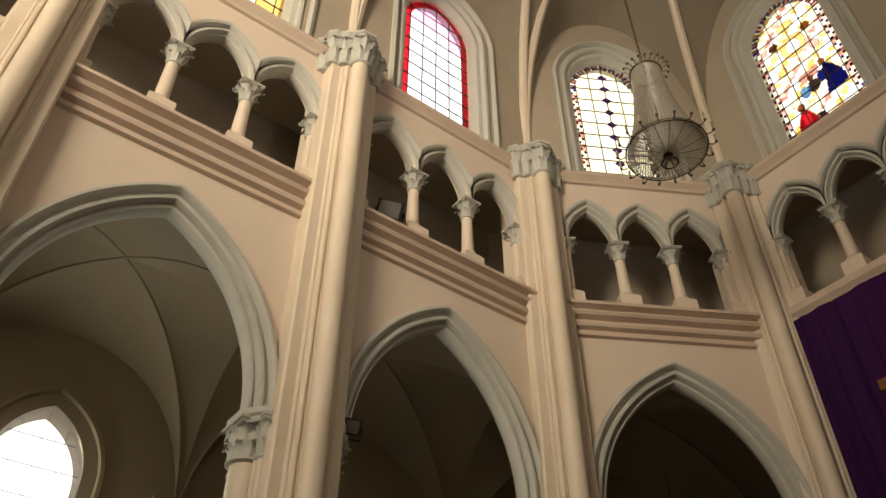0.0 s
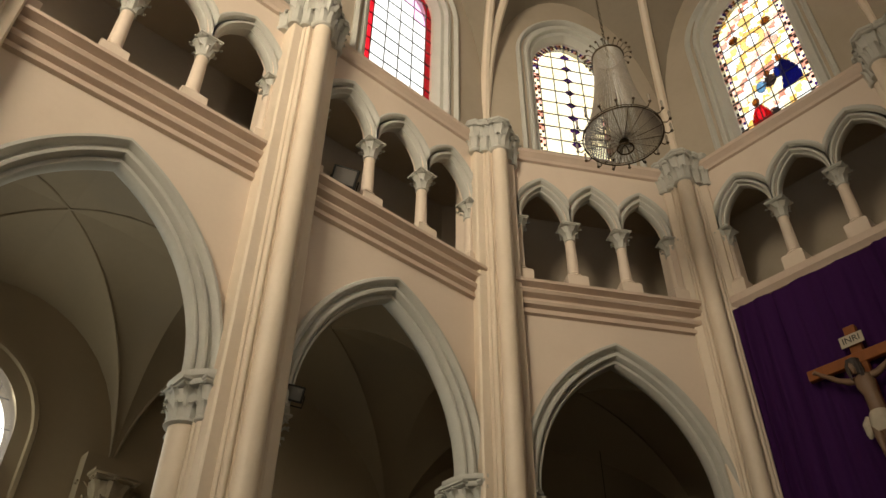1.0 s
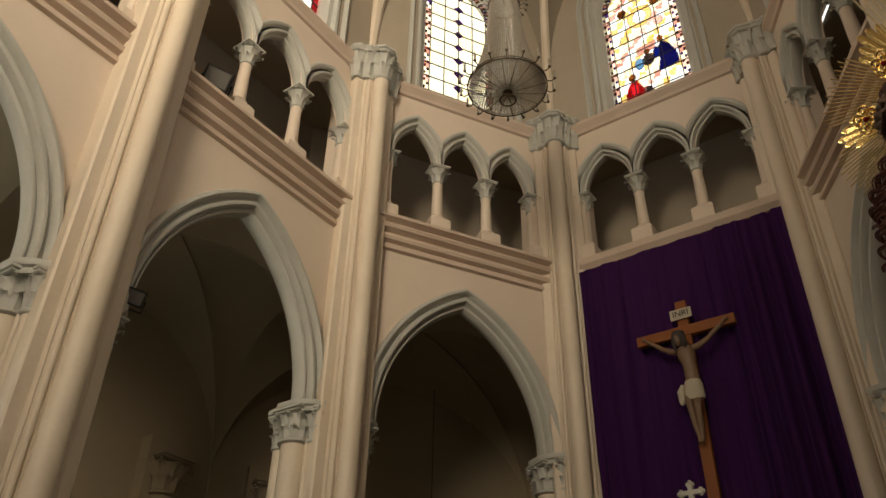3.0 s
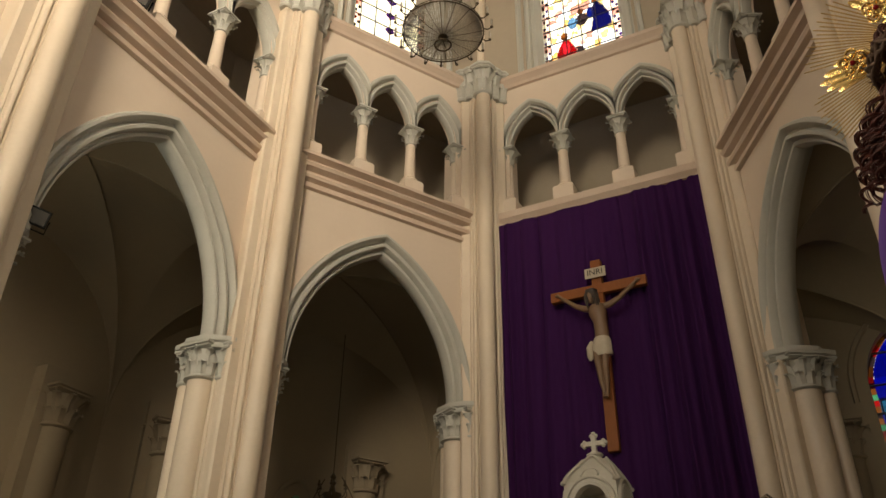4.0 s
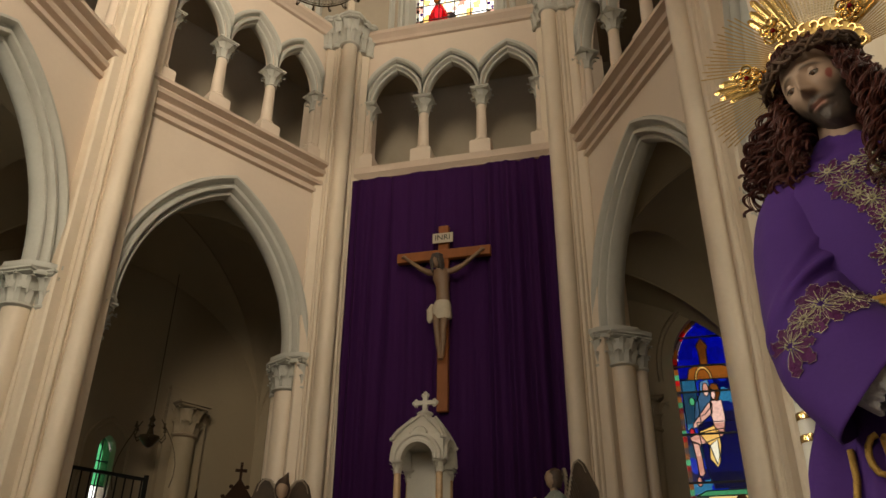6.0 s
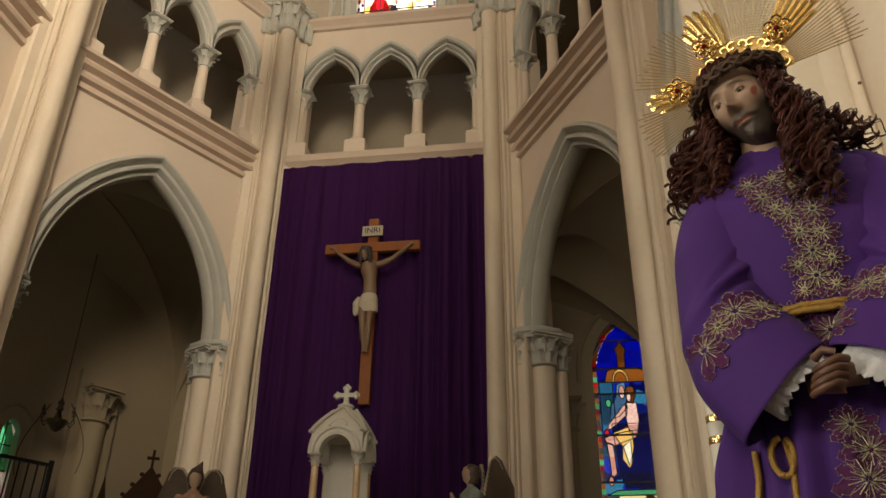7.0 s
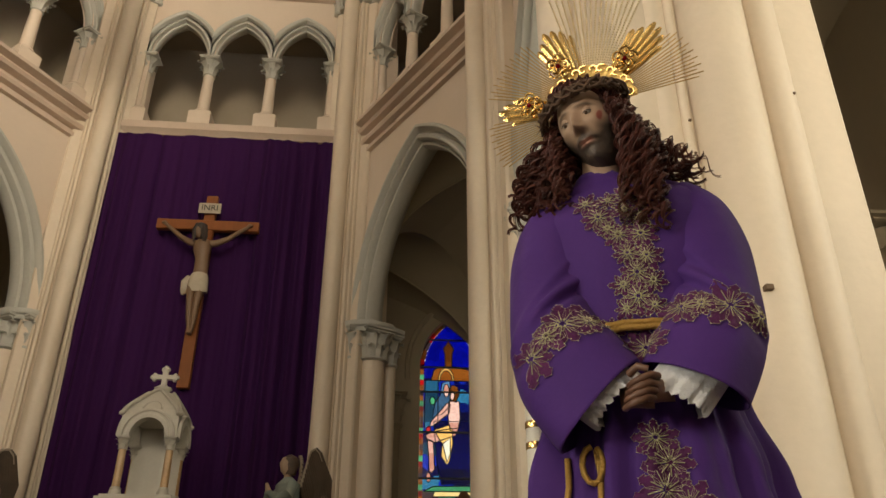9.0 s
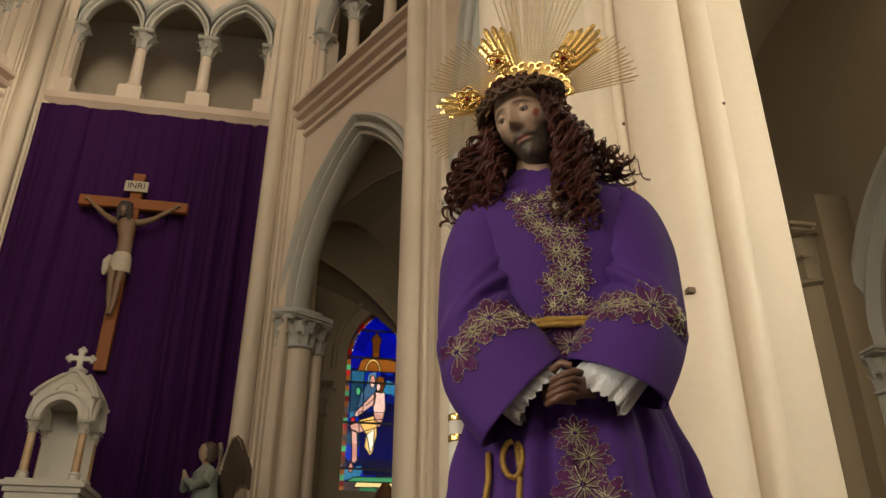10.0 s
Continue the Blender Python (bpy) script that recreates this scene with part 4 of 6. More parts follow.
    tube(bm, [on(-0.125 + 0.024 * math.cos(a * 0.52 + 1.6), 0.665 + 0.042 * math.sin(a * 0.52 + 1.6)) + Vector((0, -0.006, 0)) for a in range(12)], 0.0075, 7, 5)
    # embroidery
    for x, z, r in ((-0.092, 1.385, 0.040), (-0.060, 1.330, 0.046), (-0.038, 1.290, 0.036), (-0.030, 1.385, 0.036), (0.010, 1.400, 0.038), (0.012, 1.345, 0.040), (0.060, 1.385, 0.040), (0.050, 1.320, 0.036), (-0.012, 1.265, 0.046),
                    (0.045, 1.262, 0.048), (0.005, 1.205, 0.042), (0.052, 1.195, 0.044), (0.024, 1.150, 0.052), (0.062, 1.125, 0.036), (-0.014, 1.120, 0.036), (0.020, 1.085, 0.050), (0.058, 1.060, 0.034), (-0.012, 1.055, 0.034),
                    (0.024, 0.945, 0.058), (-0.245, 0.905, 0.066), (-0.165, 0.985, 0.076), (-0.105, 1.002, 0.050), (-0.205, 0.955, 0.045), (-0.055, 1.005, 0.034), (0.115, 1.022, 0.054), (0.160, 1.018, 0.044), (0.225, 1.012, 0.072), (0.292, 0.985, 0.045),
                    (0.020, 0.715, 0.052), (0.045, 0.660, 0.060), (0.030, 0.600, 0.070), (0.075, 0.565, 0.060), (0.05, 0.49, 0.082), (0.055, 0.37, 0.080), (0.06, 0.25, 0.080), (0.06, 0.13, 0.07)):
        blossom(bm, tree, x, z, r * 1.06, 9 if r > 0.04 else 7, random.random() * 3)
    bmesh.ops.recalc_face_normals(bm, faces=bm.faces[:])
    ob = link("robed_statue", bm, S_M, m=Matrix.Translation((3.42, -9.40, 1.40)) @ Matrix.Rotation(radians(-19), 4, "Z"), smooth=True, sharp=85)
    return tagged(ob, "wooden statue in violet embroidered robe with long brown curls", "statue")


robed_statue()


def halo():
    """Gilt crown with fans of rays, standing on the statue's head."""
    root = empty("halo_crown", Matrix.Translation((3.42, -9.40, 1.40)) @ Matrix.Rotation(radians(-19), 4, "Z") @ Matrix.Translation((-0.050, 0.0, 1.832)) @ Euler((radians(6), radians(8), radians(-6))).to_matrix().to_4x4() @ Matrix.Diagonal((0.86, 0.86, 0.86, 1)))
    tagged(root, "polished gold halo crown with rays, flowers and red stones", "crown")
    # scrolled half-band over the brow
    bm = bmesh.new()
    rows = []
    for i in range(33):
        an = math.pi * (0.04 + 0.92 * i / 32)
        c, s = math.cos(an), math.sin(an)
        w = 0.046 + 0.006 * math.sin(i * 1.57)
        rows.append([(r * c, y, r * s * 0.95) for r, y in ((0.120, -0.012), (0.120 + w, -0.020), (0.122 + w, -0.008), (0.122, 0.0))])
    loft(bm, rows)
    part("crown_band", bm, mat("brushed_gold_band", (0.68, 0.46, 0.15), 0.38, metal=0.75, var=0.15, scale=20, fine=90, bump=0.2), root, smooth=True)
    for k in range(13):
        an = math.pi * (0.07 + 0.86 * k / 12)
        bm = bmesh.new()
        pts = []
        for i in range(15):
            t = i / 14 * 4.6
            r = 0.016 * (1 - i / 20)
            pts.append((1.3 * r * math.cos(t), -0.026, 1.3 * r * math.sin(t)))
        tube(bm, pts, 0.003, 5)
        part("scroll", bm, GOLD, root, m=Matrix.Translation((0.145 * math.cos(an), 0, 0.138 * math.sin(an))) @ Matrix.Rotation(-an + (0.5 if k % 2 else 2.4), 4, "Y"), smooth=True)
    # broad ray clusters
    for an, ln, nb in ((180, 0.36, 5), (119, 0.40, 6), (53, 0.40, 6)):
        for i in range(nb):
            bm = bmesh.new()
            d = radians(an + (i - (nb - 1) / 2) * 4.6)
            L = ln * (1 - 0.14 * abs(i - (nb - 1) / 2) / 2 + (0.02 if i % 2 else 0))
            c, s = math.cos(d), math.sin(d)
            w = 0.0135
            loft(bm, [[(0.15 * c + a * s * w * 0.7, b, 0.15 * s - a * c * w * 0.7) for a, b in ((-1, 0), (0, -0.006), (1, 0), (0, 0.004))],
                      [((L - 0.02) * c + a * s * w, b, (L - 0.02) * s - a * c * w) for a, b in ((-1, 0), (0, -0.005), (1, 0), (0, 0.002))],
                      [(L * c + a * s * 0.005, b * 0.3, L * s - a * c * 0.005) for a, b in ((-1, 0), (0, -0.003), (1, 0), (0, 0.003))]])
            part("ray", bm, GOLD, root)
    # thin wires in fans between the clusters
    wire = bmesh.new()
    tube(wire, [(0.14, 0, 0), (0.30, 0, 0), (0.385, 0, 0)], 0.0028, 4, taper=0.8)
    for i in range(20):
        ball(wire, (0.18 + 0.010 * i, 0, 0), 0.0036, 5, 3)
    me = bpy.data.meshes.new("wire_ray")
    wire.to_mesh(me)
    wire.free()
    me.materials.append(GOLD_DULL)
    for a0, a1, n, k in ((187, 217, 15, 0.98), (133, 170, 18, 1.02), (11, 44, 15, 1.0)):
        for i in range(n):
            d = -radians(a0 + (a1 - a0) * i / (n - 1))
            put("wire_ray", me, root, Matrix.Rotation(d, 4, "Y") @ Matrix.Diagonal((k * (1 + 0.05 * (i % 2)), 1, 1, 1)))
    # long beaded rays that stand upright
    bead = bmesh.new()
    for i in range(42):
        ball(bead, (0.15 + 0.011 * i, 0, 0), 0.0050, 6, 4)
    tube(bead, [(0.14, 0, 0), (0.62, 0, 0)], 0.0016, 4)
    mb = bpy.data.meshes.new("beaded_ray")
    bead.to_mesh(mb)
    bead.free()
    mb.materials.append(mat("pale_gilt_beads", (0.80, 0.68, 0.44), 0.3, metal=0.5, var=0.15, scale=30))
    for i in range(17):
        put("beaded_ray", mb, root, Matrix.Rotation(-radians(69 + 42 * i / 16), 4, "Y"))
    # four-petal flowers with a red stone
    for an, r in ((178, 0.225), (127, 0.205), (53, 0.205)):
        bm = bmesh.new()
        for q in range(5):
            c = Vector((0.021 * math.cos(1.2566 * q + 0.3), -0.022, 0.021 * math.sin(1.2566 * q + 0.3)))
            tube(bm, [c + Vector((0.017 * math.cos(t * 0.6283), -0.004 * math.sin(t), 0.017 * math.sin(t * 0.6283))) for t in range(11)], 0.004, 5)
            ball(bm, c, 0.0085, 8, 5)
        turned(bm, [(0.012, -0.004), (0.014, 0.002), (0.006, 0.006)])
        fl = part("flower", bm, GOLD, root, m=Matrix.Translation((r * math.cos(radians(an)), -0.016, r * math.sin(radians(an)))) @ Matrix.Rotation(radians(20), 4, "X") @ Matrix.Diagonal((1.22, 1.22, 1.22, 1)), smooth=True)
        bm = bmesh.new()
        ball(bm, (0, -0.030, 0), 0.0075, 8, 6)
        part("gem", bm, GEM, fl, "dark red stone", smooth=True)
    return root


halo()

# pedestal under the statue, with a cloth-edged platform
WOOD = mat("dark_varnished_wood", (0.16, 0.075, 0.035), 0.35, var=0.25, scale=4, fine=60, bump=0.1, stretch=(1, 1, 0.15))
ped = empty("statue_pedestal", Matrix.Translation((3.42, -9.40, 0)) @ Matrix.Rotation(radians(-19), 4, "Z"))
tagged(ped, "dark wooden pedestal that carries the robed statue", "pedestal")
for nm, a, z0, z1 in (("plinth", 0.55, 0.0, 0.16), ("body", 0.46, 0.16, 1.26), ("top", 0.55, 1.26, 1.40)):
    bm = bmesh.new()
    box(bm, -a, a, -a, a, z0, z1)
    bevel_all(bm, 0.02, 2)
    part(nm, bm, WOOD, ped)

# ---- apse: curtain, crucifix, altar canopy, angels ---------------------
VELVET = mat("violet_curtain_cloth", (0.037, 0.0092, 0.059), 0.9, var=0.12, scale=2, fine=90, bump=0.08, dist=0.003, spec=0.08, stretch=(1, 1, 0.2))
CROSSWOOD = mat("reddish_brown_wood", (0.25, 0.080, 0.018), 0.5, spec=0.25, var=0.3, scale=3, fine=40, bump=0.12, stretch=(1, 1, 0.12))
IVORY = mat("painted_ivory_skin", (0.18, 0.105, 0.058), 0.5, var=0.15, scale=8, fine=40, bump=0.05)
CLOTH = mat("painted_white_loincloth", (0.44, 0.38, 0.29), 0.7, var=0.1, scale=12, fine=50, bump=0.2)
MARBLE = mat("white_marble", (0.50, 0.47, 0.40), 0.45, var=0.1, scale=4, fine=30, bump=0.04, stain=(0.40, 0.37, 0.31))
ONYX = mat("ochre_onyx", (0.48, 0.30, 0.14), 0.3, var=0.3, scale=9, fine=40, bump=0.03, stain=(0.62, 0.50, 0.34))

bm = bmesh.new()
rows = []
n = 190
for iz, z in enumerate((9.40, 9.36, 8.6, 7.4, 6.0, 4.6, 3.2, 1.8, 0.45)):
    row = []
    for i in range(n + 1):
        u = -1.80 + 3.6 * i / n
        dens = 1.0 if u > 0.55 or u < -1.35 else 0.35
        f = dens * (0.030 * math.sin(19 * u + 0.5 * math.sin(0.8 * z)) + 0.020 * math.sin(41 * u + 1.3 + 0.25 * z)) + 0.022 * math.sin(5.3 * u + 0.35 * z) + 0.012 * noise.noise(Vector((u * 3, z * 0.5, 4)))
        for seam in (-1.05, -0.22, 0.42):
            f -= 0.028 * math.exp(-((u - seam - 0.02 * math.sin(z)) / 0.022) ** 2)
        row.append((u * (1 + 0.012 * (9.4 - z) / 9), -0.19 - f * (0.5 if iz < 2 else 1.7), z + (0.012 * math.sin(9 * u) if iz == 0 else 0)))
    rows.append(row)
rows += [[(x, y + 0.03, z) for x, y, z in r] for r in rows[::-1]]
loft(bm, rows + [rows[0]], close=False, caps=False)
curtain = tagged(link("curtain", bm, VELVET, smooth=True), "tall dark violet curtain hung over the apse arch", "curtain")
bm = bmesh.new()
tube(bm, [(-1.86, -0.15, 9.40), (1.86, -0.15, 9.40)], 0.022, 8)
part("curtain_rail", bm, WOOD, curtain)

crs = empty("cross", Matrix.Translation((-0.03, -0.36, 5.02)))
tagged(crs, "large reddish wooden cross hung before the violet curtain", "cross")
bm = bmesh.new()
box(bm, -0.085, 0.085, 0.0, 0.10, 0, 3.14)
bevel_all(bm, 0.008)
part("upright", bm, CROSSWOOD, crs)
bm = bmesh.new()
box(bm, -0.78, 0.78, -0.015, 0.085, 2.52, 2.69)
bevel_all(bm, 0.008)
part("crossbeam", bm, CROSSWOOD, crs)
bm = bmesh.new()
box(bm, -0.17, 0.17, -0.060, -0.043, 2.79, 2.97)
bevel_all(bm, 0.004)
for z in (0.6, 2.6):
    bm2 = bmesh.new()
    box(bm2, -0.03, 0.03, 0.09, 0.37, z, z + 0.06)
    part("wall_bracket", bm2, CROSSWOOD, crs)
board = part("title_board", bm, CLOTH, crs, "cream title board with dark letters")
txt = bpy.data.curves.new("letters", "FONT")
txt.body, txt.size, txt.align_x, txt.align_y, txt.extrude = "INRI", 0.14, "CENTER", "CENTER", 0.003
tob = new("letters", txt)
tob.matrix_basis = Matrix.Translation((0, -0.066, 2.88)) @ Matrix.Rotation(math.pi / 2, 4, "X")
dg = bpy.context.evaluated_depsgraph_get()
tme = bpy.data.meshes.new_from_object(tob.evaluated_get(dg))
bpy.data.objects.remove(tob)
tme.materials.clear()
tme.materials.append(mat("black_letter_paint", (0.02, 0.018, 0.015), 0.6))
put("letters", tme, board, Matrix.Translation((0.0, -0.066, 2.88)) @ Matrix.Rotation(math.pi / 2, 4, "X"))


def limb(bm, pts, radii, mi=0, n=10, flat=1.0):
    """A rounded limb with its own thickness at each point."""
    P = [Vector(p) for p in pts]
    rings = []
    for i, p in enumerate(P):
        d = (P[min(i + 1, len(P) - 1)] - P[max(i - 1, 0)]).normalized()
        a = d.cross(Vector((0, 1, 0))).normalized()
        b = d.cross(a)
        rings.append([p + radii[i] * (math.cos(6.283 * j / n) * a + flat * math.sin(6.283 * j / n) * b) for j in range(n)])
    loft(bm, rings, mi=mi)


bm = bmesh.new()
# figure on the cross: torso, head sunk to one side, raised arms, crossed legs, loincloth
limb(bm, [(0.02, -0.09, 1.62), (0.03, -0.12, 1.80), (0.02, -0.13, 1.98), (0.0, -0.13, 2.12), (-0.01, -0.12, 2.24), (-0.02, -0.12, 2.30)], [0.115, 0.105, 0.10, 0.135, 0.13, 0.05], 0, 14, 0.72)
limb(bm, [(-0.03, -0.13, 2.28), (-0.06, -0.17, 2.36)], [0.045, 0.042])
limb(bm, [(-0.07, -0.19, 2.28), (-0.075, -0.20, 2.33), (-0.08, -0.20, 2.40), (-0.07, -0.19, 2.46), (-0.06, -0.18, 2.49)], [0.03, 0.062, 0.075, 0.062, 0.02], 0, 12)
limb(bm, [(-0.02, -0.14, 2.22), (0.0, -0.16, 2.31), (-0.05, -0.17, 2.40), (-0.055, -0.18, 2.50), (-0.05, -0.18, 2.54)], [0.035, 0.065, 0.092, 0.098, 0.03], 1, 12)
for x, y in ((-0.145, -0.20), (-0.125, -0.25), (0.01, -0.24), (0.03, -0.20)):
    limb(bm, [(x * 0.6 - 0.02, y + 0.02, 2.50), (x, y, 2.40), (x + 0.01, y - 0.005, 2.30), (x + 0.015, y, 2.20)], [0.03, 0.032, 0.028, 0.006], 1, 8)
for s in (-1, 1):
    limb(bm, [(s * 0.11, -0.12, 2.22), (s * 0.20, -0.11, 2.24), (s * 0.36, -0.08, 2.34), (s * 0.42, -0.07, 2.40), (s * 0.56, -0.05, 2.52), (s * 0.62, -0.04, 2.58)],
         [0.055, 0.052, 0.040, 0.038, 0.030, 0.022])
    limb(bm, [(s * 0.61, -0.04, 2.57), (s * 0.65, -0.04, 2.61), (s * 0.69, -0.05, 2.60)], [0.024, 0.032, 0.014])
    limb(bm, [(s * 0.06, -0.10, 1.60), (s * 0.06, -0.15, 1.40), (s * 0.05, -0.17, 1.24), (s * 0.035, -0.12, 1.02), (s * 0.02, -0.09, 0.86), (s * 0.015, -0.13, 0.76)], [0.078, 0.064, 0.048, 0.048, 0.031, 0.026])
limb(bm, [(0.02, -0.10, 1.42), (0.02, -0.12, 1.52), (0.02, -0.11, 1.64), (0.02, -0.10, 1.70)], [0.15, 0.15, 0.14, 0.12], 2, 16, 0.8)
limb(bm, [(-0.13, -0.13, 1.66), (-0.17, -0.14, 1.56), (-0.16, -0.13, 1.42), (-0.18, -0.13, 1.36)], [0.03, 0.055, 0.06, 0.02], 2)
fig = link("crucifix_figure", bm, [IVORY, mat("dark_painted_hair", (0.035, 0.022, 0.016), 0.6, var=0.3), CLOTH], m=Matrix.Translation((-0.03, -0.36, 5.02)), smooth=True)
tagged(fig, "painted carved figure in a white loincloth on the cross", "statue")


def canopy():
    """Marble altar canopy: four onyx columns, round arches, a scaled dome-like roof and a budded cross."""
    root = empty("altar_canopy", Matrix.Translation((0.03, -1.5, 0)))
    tagged(root, "white marble altar canopy with onyx columns and a cross", "altar canopy")
    bm = bmesh.new()
    box(bm, -1.6, 1.6, -0.5, 0.6, 0, 1.05)
    bevel_all(bm, 0.02)
    part("altar_body", bm, MARBLE, root)
    bm = bmesh.new()
    box(bm, -0.38, 0.38, -0.38, 0.38, 1.05, 3.16)
    bevel_all(bm, 0.015)
    part("pedestal", bm, MARBLE, root)
    bm = bmesh.new()
    box(bm, -0.40, 0.40, -0.40, 0.40, 3.16, 3.22)
    box(bm, -0.44, 0.44, -0.44, 0.44, 3.22, 3.27)
    box(bm, -0.40, 0.40, -0.40, 0.40, 3.27, 3.30)
    part("base_slab", bm, MARBLE, root)
    for x in (-0.27, 0.27):
        for y in (-0.27, 0.27):
            bm = bmesh.new()
            turned(bm, [(0.07, 3.30), (0.07, 3.34), (0.06, 3.36), (0.065, 3.38), (0.048, 3.40)], x, y, 14)
            base = part("column_base", bm, MARBLE, root, smooth=True)
            bm = bmesh.new()
            turned(bm, [(0.047, 3.39), (0.043, 3.84)], x, y, 14)
            part("column", bm, ONYX, root, "ochre onyx column", smooth=True)
            bm = bmesh.new()
            capital(bm, 0.045, 0.08, 3.83, 0.14, x, y, 6)
            part("capital", bm, MARBLE, root, smooth=True)
    for k in range(4):
        bm = bmesh.new()
        pierced(bm, 0.66, 0.10, [(3.97, 4.24, [(0, 0.205, 3.97, 3.98, 0.215)])])
        arch_sweep(bm, 0.205, 3.98, 0.215, [(0.0, -0.004), (0.0, -0.035), (0.04, -0.035), (0.05, -0.018), (0.075, -0.018), (0.085, -0.04), (0.105, -0.04), (0.115, -0.004)], n=12, clamp=0.318)
        # curved gable with a raised rim
        gab = [(-0.325, 4.235), (0.325, 4.235), (0.295, 4.305), (0.235, 4.385), (0.165, 4.455), (0.095, 4.525), (0.045, 4.585), (0, 4.60), (-0.045, 4.585), (-0.095, 4.525), (-0.165, 4.455), (-0.235, 4.385), (-0.295, 4.305)]
        lean = [0.20 * ((z - 4.235) / 0.355) ** 1.4 for x, z in gab]
        loft(bm, [[(x, y + e, z) for (x, z), e in zip(gab, lean)] for y in (-0.001, 0.09)])
        tube(bm, [(x, e - 0.02, z) for (x, z), e in list(zip(gab, lean))[1:] + [(gab[0], lean[0])]], 0.018, 6)
        for s in (-1, 1):
            ball(bm, (s * 0.32, -0.02, 4.25), 0.028, 8, 6)
        tube(bm, [(0.11 * math.cos(0.2618 * q), 0.02 + 0.07 * math.sin(0.2618 * q), 4.32 + 0.10 * math.sin(0.2618 * q)) for q in range(13)], 0.012, 6)
        part("gable_arch", bm, MARBLE, root, m=Matrix.Rotation(k * math.pi / 2, 4, "Z") @ Matrix.Translation((0, -0.33, 0)))
    bm = bmesh.new()
    loft(bm, [circle(0, 0, z, r * 1.08, 8, math.pi / 8) for r, z in ((0.320, 4.20), (0.300, 4.28), (0.245, 4.38), (0.185, 4.46), (0.125, 4.535), (0.09, 4.585), (0.08, 4.62), (0.10, 4.64), (0.10, 4.66), (0.05, 4.68))])
    part("roof", bm, MARBLE, root, "ribbed marble roof")
    bm = bmesh.new()
    box(bm, -0.29, 0.29, 0.22, 0.28, 3.30, 4.3)
    part("back_panel", bm, MARBLE, root)
    bm = bmesh.new()
    box(bm, -0.030, 0.030, -0.03, 0.03, 4.65, 4.89)
    box(bm, -0.125, 0.125, -0.028, 0.028, 4.77, 4.825)
    for x, z in ((-0.125, 4.798), (0.125, 4.798), (0, 4.90)):
        for dx, dz in ((0.0, 0.028), (0.028, 0), (-0.028, 0), (0, -0.028)):
            ball(bm, (x + dx, 0, z + dz), 0.030, 8, 6)
    turned(bm, [(0.08, 4.64), (0.06, 4.68), (0.03, 4.71)], 0, 0, 10)
    part("cross_finial", bm, MARBLE, root, smooth=True)
    return root


canopy()


def angel(name, m, robe, wing, hat, label):
    """A kneeling winged figure, kept to plain carved shapes in one mesh."""
    bm = bmesh.new()
    limb(bm, [(0, 0, 0), (0, 0.02, 0.25), (0, 0.0, 0.5), (0, -0.02, 0.72), (0, -0.03, 0.88), (0, -0.03, 0.97)], [0.30, 0.27, 0.19, 0.16, 0.17, 0.06], 0, 18, 0.85)
    limb(bm, [(0, -0.04, 0.95), (0, -0.05, 1.04)], [0.045, 0.042], 1)
    limb(bm, [(0, -0.06, 1.00), (0, -0.07, 1.05), (0, -0.07, 1.13), (0, -0.06, 1.19), (0, -0.05, 1.22)], [0.03, 0.066, 0.085, 0.066, 0.02], 1, 14)
    limb(bm, [(0, -0.02, 1.00), (0, -0.02, 1.12), (0, -0.03, 1.20), (0, -0.04, 1.245)], [0.07, 0.105, 0.095, 0.03], 2, 14)
    if hat:
        limb(bm, [(0, -0.04, 1.17), (0.01, -0.03, 1.22), (0.03, -0.02, 1.27), (0.06, 0.0, 1.36)], [0.10, 0.085, 0.05, 0.006], 2, 12)
    for s in (-1, 1):
        limb(bm, [(s * 0.15, -0.03, 0.88), (s * 0.20, -0.10, 0.74), (s * 0.12, -0.22, 0.70), (s * 0.02, -0.28, 0.78)], [0.07, 0.075, 0.06, 0.028], 0)
        limb(bm, [(s * 0.03, -0.26, 0.76), (s * 0.012, -0.30, 0.88)], [0.032, 0.012], 1)
        # feathered wing: long plates that fall from a pale curled rim
        rim = [(s * 0.05, 0.12, 0.86), (s * 0.06, 0.15, 1.02), (s * 0.10, 0.17, 1.18), (s * 0.17, 0.18, 1.28), (s * 0.25, 0.20, 1.30), (s * 0.31, 0.23, 1.24), (s * 0.34, 0.26, 1.14)]
        for q in range(19):
            t = q / 18 * (len(rim) - 1)
            k = min(int(t), len(rim) - 2)
            a = Vector(rim[k]).lerp(Vector(rim[k + 1]), t - k)
            ln = 0.34 + 0.30 * math.sin(math.pi * (0.25 + 0.6 * q / 18))
            b = a + Vector((s * (0.02 + 0.05 * q / 18), 0.10, -ln))
            limb(bm, [a, a.lerp(b, 0.5) + Vector((s * 0.035, 0.03, 0)), b], [0.040, 0.046, 0.010], 3, 8, 0.35)
        tube(bm, rim, 0.026, 8, 4, taper=0.7)
    ob = link(name, bm, [robe, mat("pale_painted_face", (0.36, 0.25, 0.17), 0.5, var=0.15, scale=9), mat("brown_painted_hair", (0.075, 0.045, 0.028), 0.55, var=0.35, scale=20), wing, mat("pale_wing_rim", (0.34, 0.28, 0.21), 0.55, var=0.2, scale=12)], m=m, smooth=True)
    return tagged(ob, label, "statue", "angels beside the altar")


